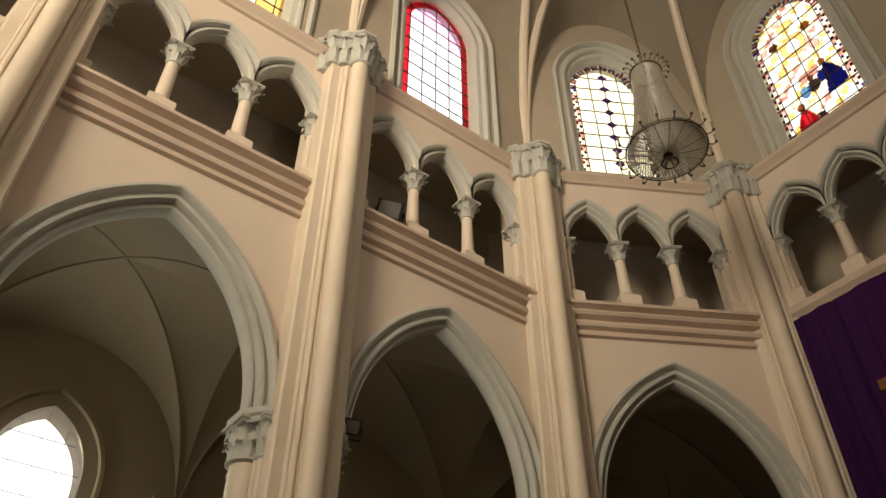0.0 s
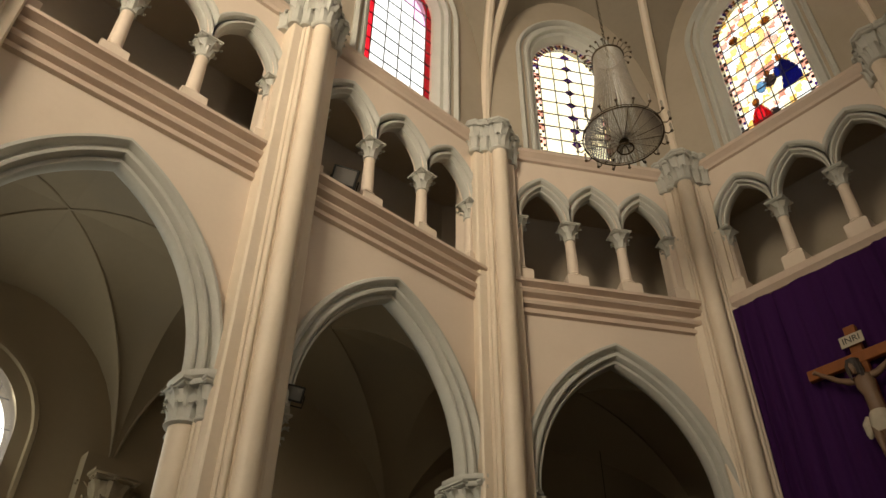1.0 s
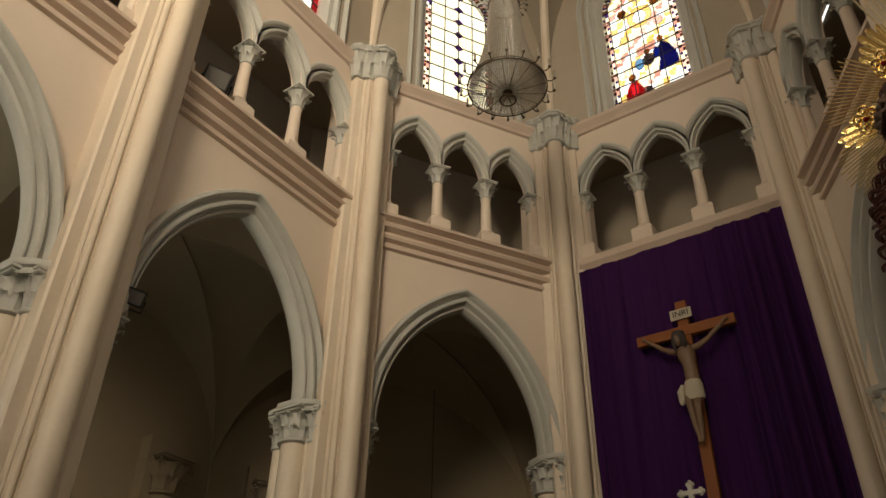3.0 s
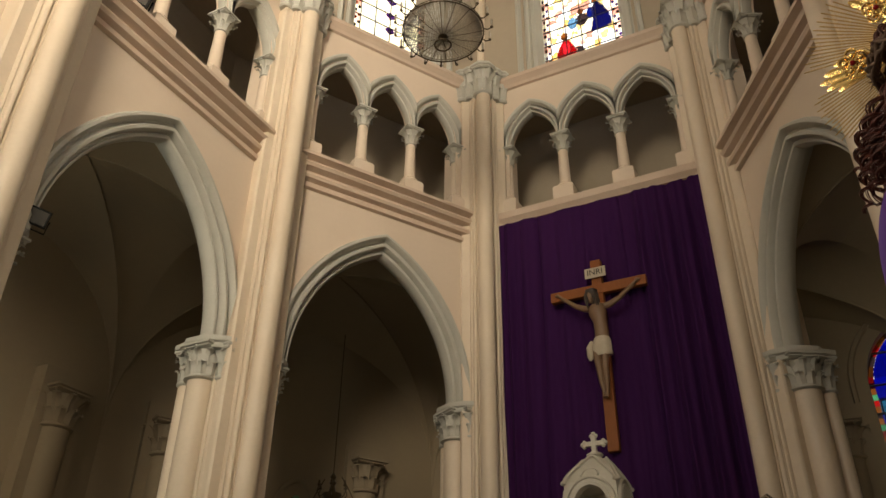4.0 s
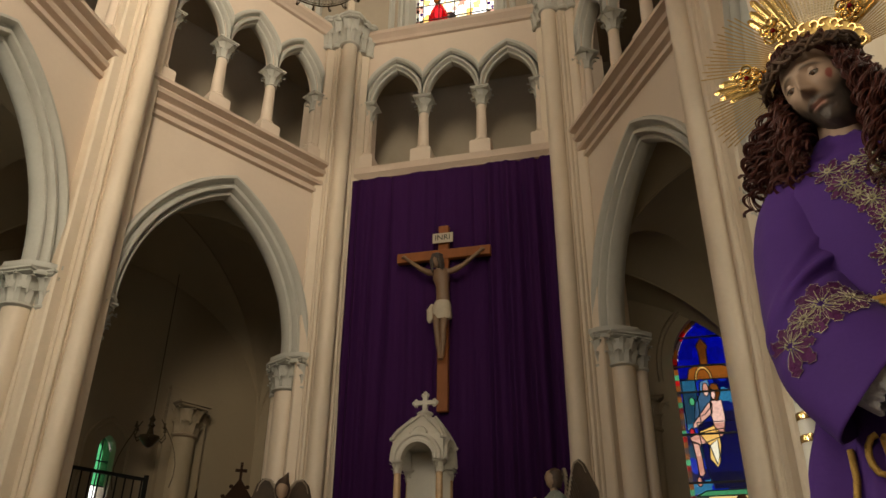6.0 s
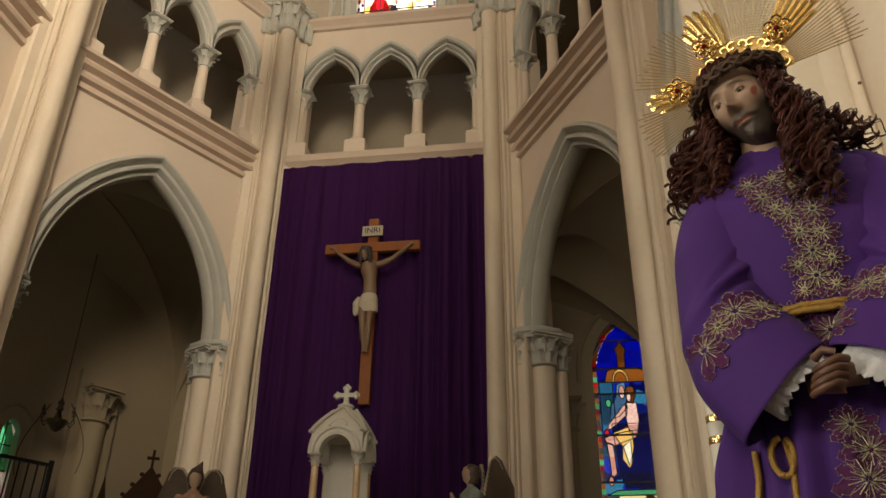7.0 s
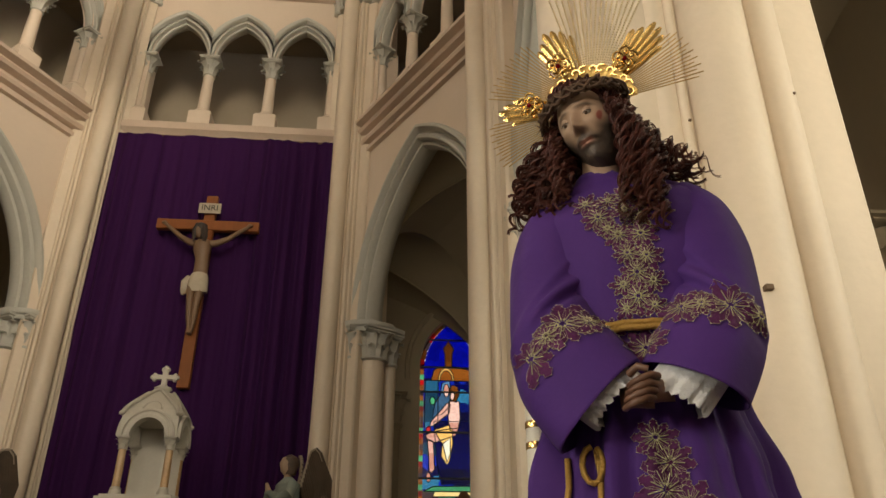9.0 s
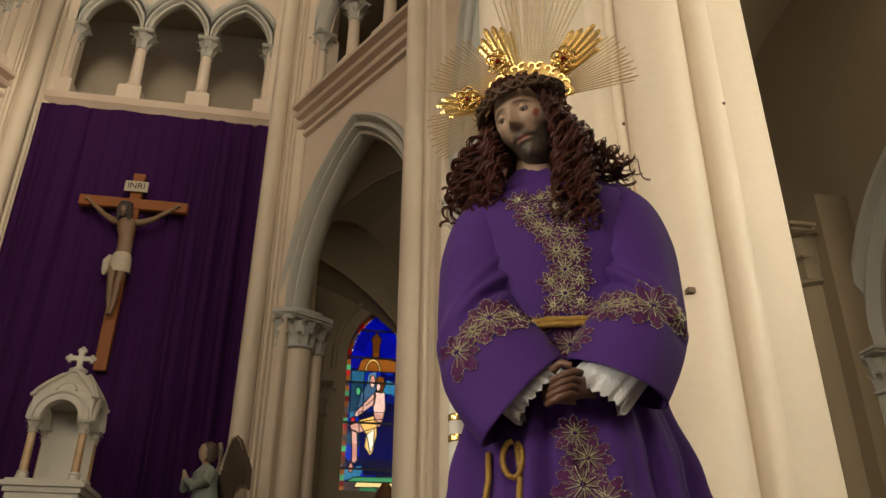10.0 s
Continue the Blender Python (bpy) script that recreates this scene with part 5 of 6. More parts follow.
WING = mat("brown_painted_feathers", (0.075, 0.050, 0.030), 0.5, var=0.35, scale=6, fine=40, bump=0.3)
for x, rz, robe, hat, lab in ((-1.86, 24, mat("pink_painted_robe", (0.32, 0.17, 0.12), 0.6, var=0.2, scale=6), True, "carved angel statue in a pink robe with dark wings"),
                              (1.72, -62, mat("pale_blue_painted_robe", (0.22, 0.25, 0.22), 0.6, var=0.2, scale=6), False, "praying carved angel in a pale robe with brown wings")):
    angel("angel_statue", Matrix.Translation((x, -1.6, 2.62)) @ Matrix.Rotation(radians(rz), 4, "Z") @ Matrix.Diagonal((0.98, 0.98, 0.98, 1)), robe, WING, hat, lab)
    p = empty("angel_pedestal", Matrix.Translation((x, -1.6, 0)))
    tagged(p, "square marble pedestal under an angel statue", "pedestal")
    for nm, a, z0, z1 in (("foot", 0.36, 0, 0.2), ("die", 0.29, 0.2, 2.5), ("top", 0.36, 2.5, 2.62)):
        bm = bmesh.new()
        box(bm, -a, a, -a, a, z0, z1)
        bevel_all(bm, 0.015)
        part(nm, bm, MARBLE, p)

# ---- stained glass windows ---------------------------------------------
G_WHITE = glass("white_glass", (0.96, 0.96, 0.95), 0.05)
G_PINK = glass("pink_glass", (0.95, 0.70, 0.85), 0.1)
G_RED = glass("red_glass", (0.75, 0.10, 0.14), 0.25)
G_GOLD = glass("gold_glass", (0.97, 0.90, 0.62), 0.12, 16, second=(0.90, 0.64, 0.28))
G_CREAM = glass("cream_glass", (0.98, 0.97, 0.92), 0.10, 9, second=(0.96, 0.89, 0.66))
G_PURPLE = glass("purple_glass", (0.22, 0.12, 0.38), 0.4)
G_BLUE = glass("blue_glass", (0.04, 0.10, 0.42), 0.7, 16)
G_DBLUE = glass("deep_blue_glass", (0.015, 0.035, 0.42), 0.45, 12)
G_NAVY = glass("navy_glass", (0.02, 0.03, 0.20), 0.6, 10)
G_CRIMSON = glass("crimson_glass", (0.42, 0.03, 0.04), 0.8, 8)
G_SKY = glass("pale_blue_glass", (0.22, 0.42, 0.66), 0.7, 26, second=(0.50, 0.72, 0.88))
G_FLESH = glass("rose_glass", (0.80, 0.44, 0.34), 0.25, 16, second=(1.0, 0.84, 0.76))
G_BROWN = glass("amber_glass", (0.34, 0.15, 0.05), 0.7, 26, second=(0.62, 0.34, 0.12))
G_GREEN = glass("green_glass", (0.22, 0.50, 0.32), 0.6, 18)
G_DARK = glass("dark_glass", (0.18, 0.14, 0.14), 0.5, 16)


def pane(parent, u0, u1, z0, z1, top, material, y=0.0, t=0.006, name="pane"):
    """One piece of glass, cut to the window's head."""
    n = 4
    us = [u0 + (u1 - u0) * i / n for i in range(n + 1)]
    ts = [min(z1, top(u)) for u in us]
    if max(ts) <= z0 + 0.01:
        return None
    ts = [max(v, z0 + 0.001) for v in ts]
    bm = bmesh.new()
    ring = [(u0, z0), (u1, z0)] + [(u, v) for u, v in zip(us[::-1], ts[::-1])]
    loft(bm, [[(u, y, z) for u, z in ring], [(u, y + t, z) for u, z in ring]])
    return part(name, bm, material, parent)


def shape(parent, pts, material, y, name="pane"):
    bm = bmesh.new()
    loft(bm, [[(u, y, z) for u, z in pts], [(u, y + 0.005, z) for u, z in pts]])
    return part(name, bm, material, parent)


def leading(parent, us, zs, z0, top, a, y=-0.012, r=0.011):
    bm = bmesh.new()
    for u in us:
        if top(u) > z0:
            box(bm, u - r, u + r, y, y + 0.016, z0, top(u))
    part("lead_bar", bm, LEAD, parent)
    for z in zs:
        h = a
        while h > 0.05 and top(h) < z:
            h -= 0.01
        bm = bmesh.new()
        box(bm, -h, h, y - 0.004, y + 0.014, z - r, z + r)
        part("lead_bar", bm, LEAD, parent)


def blob(cx, cz, rx, rz, n=12, wob=0.15, ph=0.0):
    return [(cx + rx * (1 + wob * math.sin(3 * q + ph)) * math.cos(q), cz + rz * (1 + wob * math.cos(2 * q + ph)) * math.sin(q)) for q in (2 * math.pi * i / n for i in range(n))]


def oval(cx, cz, rx, rz, k=14):
    return [(cx + rx * math.cos(6.2832 * t / k), cz + rz * math.sin(6.2832 * t / k)) for t in range(k)]


def inside(poly, x, y):
    odd = False
    for (x1, y1), (x2, y2) in zip(poly, poly[1:] + poly[:1]):
        if (y1 > y) != (y2 > y) and x < x1 + (y - y1) * (x2 - x1) / (y2 - y1):
            odd = not odd
    return odd


def picture(win, b, z0, z1, it, figures, back, grain, lead):
    """Leaded picture: figures, (outline, glass) pairs with the later on top, cut into a ground of uneven panes."""
    pieces = {}
    nu, nz = 44, 132
    du, dz = 2 * b / nu, (z1 - z0) / nz
    for i in range(nu):
        for q in range(nz):
            u0, v0 = -b + du * i, z0 + dz * q
            um, zm = u0 + du / 2, v0 + dz / 2
            if v0 >= it(um) - 0.004:
                continue
            key = None
            for k, (poly, g) in enumerate(figures):
                if inside(poly, um, zm):
                    key = ("figure_pane", k, int((zm - z0) / 0.30), g)
            if key is None:
                wob = 0.06 * noise.noise(Vector((um * 6, zm * 6, 2)))
                cu, cz = int((um + wob + b) / grain[0]), int((zm + 2 * wob - z0) / grain[1])
                key = ("pane", cu, cz, back(um, zm, cu, cz))
            pieces.setdefault(key, []).append((u0, u0 + du, v0, min(v0 + dz, it(um))))
    for (nm, *_, g), cells in pieces.items():
        pb = bmesh.new()
        for u0, u1, v0, v1 in cells:
            box(pb, u0, u1, 0.0, 0.005, v0, v1)
        bmesh.ops.remove_doubles(pb, verts=pb.verts, dist=0.0005)
        part(nm, pb, g, win)
    net = bmesh.new()
    for poly, g in figures:
        pts = [(x, min(z, it(max(-b, min(b, x))))) for x, z in poly]
        tube(net, [(x, -0.004, z) for x, z in pts + pts[:1]], lead, 4)
    part("lead_net", net, LEAD, win)


def clerestory(j, name, style):
    m, w = bay_frame(j)
    win = empty(name, m @ Matrix.Translation((0, 0.30, 0)))
    a, z0, zs, rise = 0.82, 13.06, 16.2, 1.0
    top = arch_top(a, zs, rise)
    bd = 0.15
    itop = arch_top(a - bd, zs, rise - bd)
    cols = 4
    us = [-(a - bd) + 2 * (a - bd) * i / cols for i in range(cols + 1)]
    zs_ = [z0 + 0.40 * i for i in range(11)]
    label = {"red": "tall arched window of white glass with a red border", "gold": "arched stained window with purple diamonds on cream glass",
             "scene": "arched stained glass window with golden scene and blue border", "pale": "arched window of white and yellow glass"}[style]
    tagged(win, label, "window", "clerestory windows", "structure")
    if style == "scene":
        figures = [(oval(0, 2.62, 0.28, 0.33), G_GOLD), (oval(0, 2.62, 0.15, 0.19), G_WHITE), (oval(0, 3.30, 0.18, 0.14), G_GOLD), (oval(-0.38, 2.95, 0.10, 0.12), G_BROWN), (oval(0.38, 2.90, 0.10, 0.12), G_BROWN), (oval(-0.40, 2.10, 0.10, 0.13), G_GOLD), (oval(0.38, 2.25, 0.10, 0.12), G_FLESH),
                   ([(-0.20, 1.45), (0.22, 1.50), (0.24, 1.72), (-0.18, 1.68)], G_FLESH), (oval(0.03, 1.25, 0.13, 0.17), G_DARK), (oval(0.02, 1.48, 0.06, 0.08), G_BROWN), (oval(-0.17, 1.22, 0.10, 0.16), G_SKY),
                   ([(-0.54, 0.22), (-0.22, 0.16), (-0.13, 0.40), (-0.20, 0.62), (-0.30, 0.82), (-0.44, 0.76), (-0.55, 0.50)], G_CRIMSON), (oval(-0.35, 0.56, 0.09, 0.17), G_RED), (oval(-0.37, 0.92, 0.08, 0.10), G_BROWN),
                   (oval(-0.44, 1.10, 0.07, 0.12), G_CREAM), ([(-0.12, 0.30), (0.02, 0.34), (0.0, 0.50), (-0.14, 0.52)], G_DARK),
                   ([(0.20, 0.80), (0.64, 0.84), (0.62, 1.15), (0.50, 1.45), (0.37, 1.64), (0.26, 1.48), (0.27, 1.15)], G_NAVY), (oval(0.33, 1.70, 0.07, 0.09), G_BROWN), (oval(0.22, 1.35, 0.07, 0.16), G_BLUE)]
        figures = [([(x, z0 + z) for x, z in pts], g) for pts, g in figures]

        def back(u, z, cu, cz):
            return (G_CREAM, G_WHITE, G_GOLD, G_WHITE, G_CREAM, G_FLESH, G_CREAM, G_WHITE, G_GOLD)[(cu * 5 + cz * 4) % 9]
        picture(win, a - bd, z0, zs + rise - bd, itop, figures, back, (0.15, 0.17), 0.006)
    for i in range(cols if style != "scene" else 0):
        for q in range(10):
            if style == "red":
                g = G_PINK if q >= 8 or (i == 3 and q > 6) else G_WHITE
            elif style == "pale":
                g = G_GOLD if i == 3 else G_WHITE
            elif style == "gold":
                g = G_CREAM
            else:
                g = (G_GOLD, G_CREAM, G_CREAM, G_WHITE, G_GOLD, G_CREAM, G_BROWN if q in (6, 8) else G_CREAM)[(3 * i + 2 * q) % 7]
            pane(win, us[i], us[i + 1], zs_[q], zs_[q + 1], itop, g)
    # border pieces up the sides and round the head
    heads = 24 if style in ("gold", "scene") else 10
    outer = arch_pts(a - bd, zs, rise - bd, bd, heads)
    inner = arch_pts(a - bd, zs, rise - bd, 0.0, heads)
    for s in (-1, 1):
        n = 15
        for q in range(n):
            h = (zs - z0) / n
            zb = z0 + h * q
            lo, hi = sorted((s * (a - bd), s * a))
            if style == "red":
                shape(win, [(lo, zb), (hi, zb), (hi, zb + h), (lo, zb + h)], G_RED, 0.0, "border_pane")
            elif style == "pale":
                shape(win, [(lo, zb), (hi, zb), (hi, zb + h), (lo, zb + h)], G_GOLD, 0.0, "border_pane")
            else:
                g1 = (G_DARK, G_BROWN)[q % 2] if style == "gold" else (G_PURPLE, G_DARK)[q % 2]
                shape(win, [(lo, zb), (hi, zb), (hi, zb + h), (lo, zb + h)], (G_CREAM, G_FLESH)[q % 2], 0.0, "border_pane")
                for w_, e in ((0.26, 0.25), (0.72, 0.75)):
                    shape(win, blob(s * (a - bd * w_), zb + h * e, bd * 0.20, h * 0.24), g1, -0.006, "border_pane")
    for q in range(len(outer) - 1):
        pts = [inner[q], inner[q + 1], outer[q + 1], outer[q]]
        shape(win, pts, G_RED if style == "red" else (G_GOLD if style == "pale" else (G_PURPLE, G_FLESH, G_BROWN, G_CREAM)[q % 4]), 0.0, "border_pane")
    if style == "gold":
        for q in range(9):
            z = z0 + 0.30 + 0.42 * q
            shape(win, [(-0.125, z), (0, z - 0.115), (0.125, z), (0, z + 0.115)], G_PURPLE, -0.01, "diamond")
            shape(win, blob(0.0, z, 0.045, 0.042, 8, 0), G_WHITE, -0.017, "diamond")
    leading(win, us, zs_[1:], z0, top, a, r=0.010)
    return win


for j, st in ((0, "pale"), (1, "pale"), (2, "red"), (3, "gold"), (4, "scene"), (5, "gold"), (6, "red"), (7, "pale"), (8, "pale")):
    clerestory(j, "window_%d" % (j + 1), st)


def aisle_window(m, c, a, z0, zs, rise, name, style):
    win = empty(name, m @ Matrix.Translation((c, 0.22, 0)))
    top = arch_top(a, zs, rise)
    label = {"white": "pointed aisle window of white leaded glass", "blue": "pointed stained window in deep blue with a seated group", "green": "narrow arched window of green and pink glass"}[style]
    tagged(win, label, "window", kind="structure")
    h = zs + rise - z0
    if style == "white":
        for i in range(4):
            for q in range(9):
                pane(win, -a + a * i / 2, -a + a * (i + 1) / 2, z0 + h * q / 9, z0 + h * (q + 1) / 9, top, G_WHITE)
        leading(win, [-a / 2, 0, a / 2], [z0 + h * q / 9 for q in range(1, 9)], z0, top, a, r=0.0025)
    elif style == "green":
        pane(win, -a, a, z0, z0 + 0.35 * h, top, G_PINK)
        pane(win, -a, a, z0 + 0.35 * h, z0 + 0.5 * h, top, G_WHITE)
        pane(win, -a, a, z0 + 0.5 * h, z0 + h, top, G_GREEN)
        leading(win, [0], [z0 + 0.35 * h, z0 + 0.5 * h, z0 + 0.75 * h], z0, top, a, r=0.01)
    else:
        bd = 0.09
        it = arch_top(a - bd, zs, rise - bd)
        b = a - bd
        n = 34

        # the seated group, in cut pieces with leaded outlines; places as shares of half width and height
        G_TEAL = glass("teal_glass", (0.05, 0.20, 0.36), 0.8, 24, second=(0.22, 0.55, 0.72))
        halo_arc = [(-0.14 + 0.30 * math.cos(t * 0.314), 0.645 + 0.072 * math.sin(t * 0.314)) for t in range(11)]
        halo_arc += [(-0.14 + 0.24 * math.cos(t * 0.314), 0.645 + 0.058 * math.sin(t * 0.314)) for t in range(10, -1, -1)]
        figures = [
            ([(-0.95, 0.645), (-0.45, 0.645), (-0.45, 0.40), (-0.95, 0.38)], G_TEAL),
            ([(-0.72, 0.645), (0.95, 0.645), (0.95, 0.70), (0.30, 0.725), (-0.30, 0.725), (-0.62, 0.705)], G_BROWN),
            ([(-0.18, 0.725), (0.08, 0.725), (0.10, 0.80), (0.16, 0.83), (0.06, 0.85), (-0.05, 0.875), (-0.16, 0.85), (-0.26, 0.83), (-0.20, 0.80)], G_BROWN),
            (halo_arc, G_GOLD),
            ([(-0.30, 0.63), (-0.02, 0.645), (0.05, 0.59), (-0.02, 0.50), (-0.28, 0.46), (-0.66, 0.44), (-0.56, 0.52), (-0.36, 0.565)], G_SKY),
            ([(-0.60, 0.42), (0.95, 0.42), (0.95, 0.10), (-0.30, 0.09), (-0.48, 0.20)], G_NAVY),
            (oval(-0.66, 0.53, 0.10, 0.022), G_GREEN), (oval(-0.13, 0.590, 0.105, 0.036), G_FLESH),
            ([(-0.02, 0.60), (0.10, 0.622), (0.30, 0.615), (0.36, 0.57), (0.24, 0.525), (0.04, 0.535)], G_BROWN), (oval(0.10, 0.562, 0.085, 0.026), G_FLESH),
            ([(-0.04, 0.53), (0.36, 0.53), (0.40, 0.44), (0.30, 0.365), (0.02, 0.37), (-0.06, 0.44)], G_FLESH),
            ([(0.02, 0.515), (-0.10, 0.520), (-0.72, 0.415), (-0.74, 0.392), (-0.62, 0.395), (-0.02, 0.465)], G_FLESH),
            ([(-0.90, 0.345), (-0.84, 0.318), (-0.55, 0.305), (-0.20, 0.325), (0.22, 0.345), (0.30, 0.385), (-0.20, 0.375), (-0.66, 0.362)], G_FLESH),
            ([(-0.84, 0.325), (-0.62, 0.312), (-0.58, 0.24), (-0.56, 0.165), (-0.66, 0.150), (-0.76, 0.155), (-0.78, 0.23)], G_FLESH),
            ([(-0.58, 0.372), (-0.05, 0.400), (0.10, 0.375), (0.12, 0.30), (0.00, 0.215), (-0.10, 0.190), (-0.32, 0.235), (-0.28, 0.300), (-0.42, 0.330)], G_GOLD),
            ([(-0.26, 0.300), (0.02, 0.330), (0.02, 0.250), (-0.10, 0.205)], G_CREAM), (oval(-0.80, 0.372, 0.085, 0.020), G_RED), (oval(-0.78, 0.125, 0.085, 0.024), G_FLESH),
            ([(-0.95, 0.055), (0.95, 0.055), (0.95, 0.085), (-0.60, 0.080)], G_GREEN), ([(-0.62, 0.028), (0.95, 0.032), (0.95, 0.058), (-0.55, 0.055)], G_GOLD)]
        figures = [([(x * b, z0 + z * h) for x, z in pts], g) for pts, g in figures]


        def back(u, z, cu, cz):
            if z > z0 + 0.66 * h:
                return G_DBLUE
            return (G_DARK, G_GREEN)[cu % 2] if z < z0 + 0.06 * h else (G_BLUE, G_NAVY, G_TEAL)[(cu + 2 * cz) % 3]
        picture(win, b, z0, z0 + h - bd, it, figures, back, (0.30, 0.21), 0.010)
        for q in range(n):
            zb = z0 + h * q / n
            for s in (-1, 1):
                if zb < zs:
                    lo, hi = sorted((s * b, s * a))
                    shape(win, [(lo, zb), (hi, zb), (hi, zb + h / n), (lo, zb + h / n)], (G_BROWN, G_CRIMSON, G_DARK, G_GREEN, G_BROWN)[(q * 2 + s) % 5], 0.0, "border_pane")
        o, i_ = arch_pts(b, zs, rise - bd, bd, 6), arch_pts(b, zs, rise - bd, 0, 6)
        for q in range(len(o) - 1):
            shape(win, [i_[q], i_[q + 1], o[q + 1], o[q]], (G_CRIMSON, G_BROWN, G_DARK)[q % 3], 0.0, "border_pane")
        leading(win, [], [z0 + h * k for k in (0.12, 0.36, 0.58, 0.72, 0.88)], z0, top, a, r=0.018)
    # stepped plaster reveal
    bm = bmesh.new()
    arch_sweep(bm, a, zs, rise, [(0.30, -0.24), (0.28, -0.28), (0.22, -0.28), (0.20, -0.22), (0.12, -0.20), (0.08, -0.12), (0.02, -0.08), (0.0, 0.02)], n=10, foot=z0)
    part("window_surround", bm, AISLE_SHADED, win, smooth=True)
    return win


for wall, m, wins in AW:
    for n, (c, a, z0, zs, rise, style) in enumerate(wins):
        aisle_window(m, c, a, z0, zs, rise, "window_aisle_%s" % style, style)

# ---- chandelier --------------------------------------------------------
CRYSTAL = mat("dusty_crystal_beads", (0.42, 0.37, 0.30), 0.2, var=0.25, scale=30, fine=120, bump=0.3, spec=0.9)
IRON = mat("dark_bronze", (0.10, 0.075, 0.045), 0.4, metal=0.8, var=0.25, scale=10, fine=60, bump=0.2)
BLACK = mat("black_lamp_housing", (0.014, 0.013, 0.012), 0.7, spec=0.2, var=0.2)
LENS = mat("lamp_glass", (0.11, 0.10, 0.09), 0.15, var=0.1)
WAX = mat("white_wax", (0.75, 0.72, 0.62), 0.45, var=0.05)


def chandelier(x, y, z, R):
    """Basket chandelier: top crown, tapering tent of bead strings, candle ring and shallow bead bowl."""
    root = empty("chandelier", Matrix.Translation((x, y, z)))
    tagged(root, "large crystal basket chandelier with a ring of candles", "chandelier")
    H = 3.18 * R
    bm = bmesh.new()
    tube(bm, [(R * math.cos(6.283 * i / 48), R * math.sin(6.283 * i / 48), 0) for i in range(49)], 0.018 * R, 6)
    tube(bm, [(R * 1.0 * math.cos(6.283 * i / 48), R * 1.0 * math.sin(6.283 * i / 48), 0.07 * R) for i in range(49)], 0.012 * R, 6)
    part("candle_ring", bm, IRON, root, smooth=True)
    bm = bmesh.new()
    rt = 0.42 * R
    tube(bm, [(rt * math.cos(6.283 * i / 32), rt * math.sin(6.283 * i / 32), H) for i in range(33)], 0.03 * R, 6)
    for i in range(22):
        an = 6.283 * i / 22
        tube(bm, [(rt * math.cos(an), rt * math.sin(an), H), (1.3 * rt * math.cos(an), 1.3 * rt * math.sin(an), H + 0.10 * R), (1.5 * rt * math.cos(an), 1.5 * rt * math.sin(an), H + 0.06 * R)], 0.012 * R, 4)
        ball(bm, (1.5 * rt * math.cos(an), 1.5 * rt * math.sin(an), H + 0.04 * R), 0.04 * R, 6, 4)
    part("top_crown", bm, IRON, root, smooth=True)
    # bead strings of the tent; each bead is a short faceted drop
    bead = bmesh.new()
    n = 52
    for k in range(n):
        t = (k + 0.5) / n
        r = rt * 0.95 + (R * 0.96 - rt * 0.95) * (0.30 * t + 0.70 * t ** 2.6)
        rr = 0.025 * R * (0.7 + 0.4 * t)
        loft(bead, [circle(r, 0, H * (1 - t) + d * rr * 1.5, rr * q, 4, 0.4) for d, q in ((-1, 0.2), (0, 1), (1, 0.2))])
    me = bpy.data.meshes.new("bead_string")
    bead.to_mesh(me)
    bead.free()
    me.materials.append(CRYSTAL)
    for i in range(74):
        put("bead_string", me, root, Matrix.Rotation(6.283 * i / 74, 4, "Z"))
    bowl = bmesh.new()
    for k in range(22):
        t = (k + 0.5) / 22
        rr = 0.019 * R
        zz = -0.14 * R * math.sin(t * 1.5)
        loft(bowl, [circle(R * (1 - t) * 0.98, 0, zz + d * rr * 1.4, rr * q, 4, 0.4) for d, q in ((-1, 0.2), (0, 1), (1, 0.2))])
    mb = bpy.data.meshes.new("bowl_string")
    bowl.to_mesh(mb)
    bowl.free()
    mb.materials.append(CRYSTAL)
    for i in range(60):
        put("bowl_string", mb, root, Matrix.Rotation(6.283 * i / 60, 4, "Z"))
    for i in range(16):
        an = 6.283 * i / 16
        bm = bmesh.new()
        tube(bm, [(0.1 * R, 0, -0.145 * R), (0.5 * R, 0, -0.10 * R), (R, 0, 0)], 0.009 * R, 4)
        part("bowl_rib", bm, IRON, root, m=Matrix.Rotation(an, 4, "Z"))
    bm = bmesh.new()
    turned(bm, [(0.07 * R, -0.19 * R), (0.12 * R, -0.16 * R), (0.05 * R, -0.12 * R)], n=16)
    tube(bm, [(0.2 * R * math.cos(6.283 * i / 24), 0.2 * R * math.sin(6.283 * i / 24), -0.42 * R) for i in range(25)], 0.02 * R, 6)
    tube(bm, [(0.0, 0, -0.18 * R), (0.0, 0, -0.30 * R)], 0.015 * R, 5)
    for a in range(4):
        tube(bm, [(0, 0, -0.28 * R), (0.2 * R * math.cos(a * 1.57), 0.2 * R * math.sin(a * 1.57), -0.42 * R)], 0.01 * R, 4)
    part("pendant", bm, IRON, root, smooth=True)
    arm = bmesh.new()
    tube(arm, [(R, 0, 0.03 * R), (1.10 * R, 0, -0.02 * R), (1.2 * R, 0, 0.04 * R)], 0.016 * R, 5)
    turned(arm, [(0.02 * R, 0.02 * R), (0.040 * R, 0.05 * R), (0.042 * R, 0.06 * R), (0.025 * R, 0.07 * R)], 1.2 * R, 0, 10)
    am = bpy.data.meshes.new("candle_arm")
    arm.to_mesh(am)
    arm.free()
    am.materials.append(IRON)
    cd = bmesh.new()
    turned(cd, [(0.028 * R, 0.07 * R), (0.028 * R, 0.22 * R), (0.035 * R, 0.25 * R), (0.028 * R, 0.31 * R), (0.004 * R, 0.36 * R)], 1.2 * R, 0, 8)
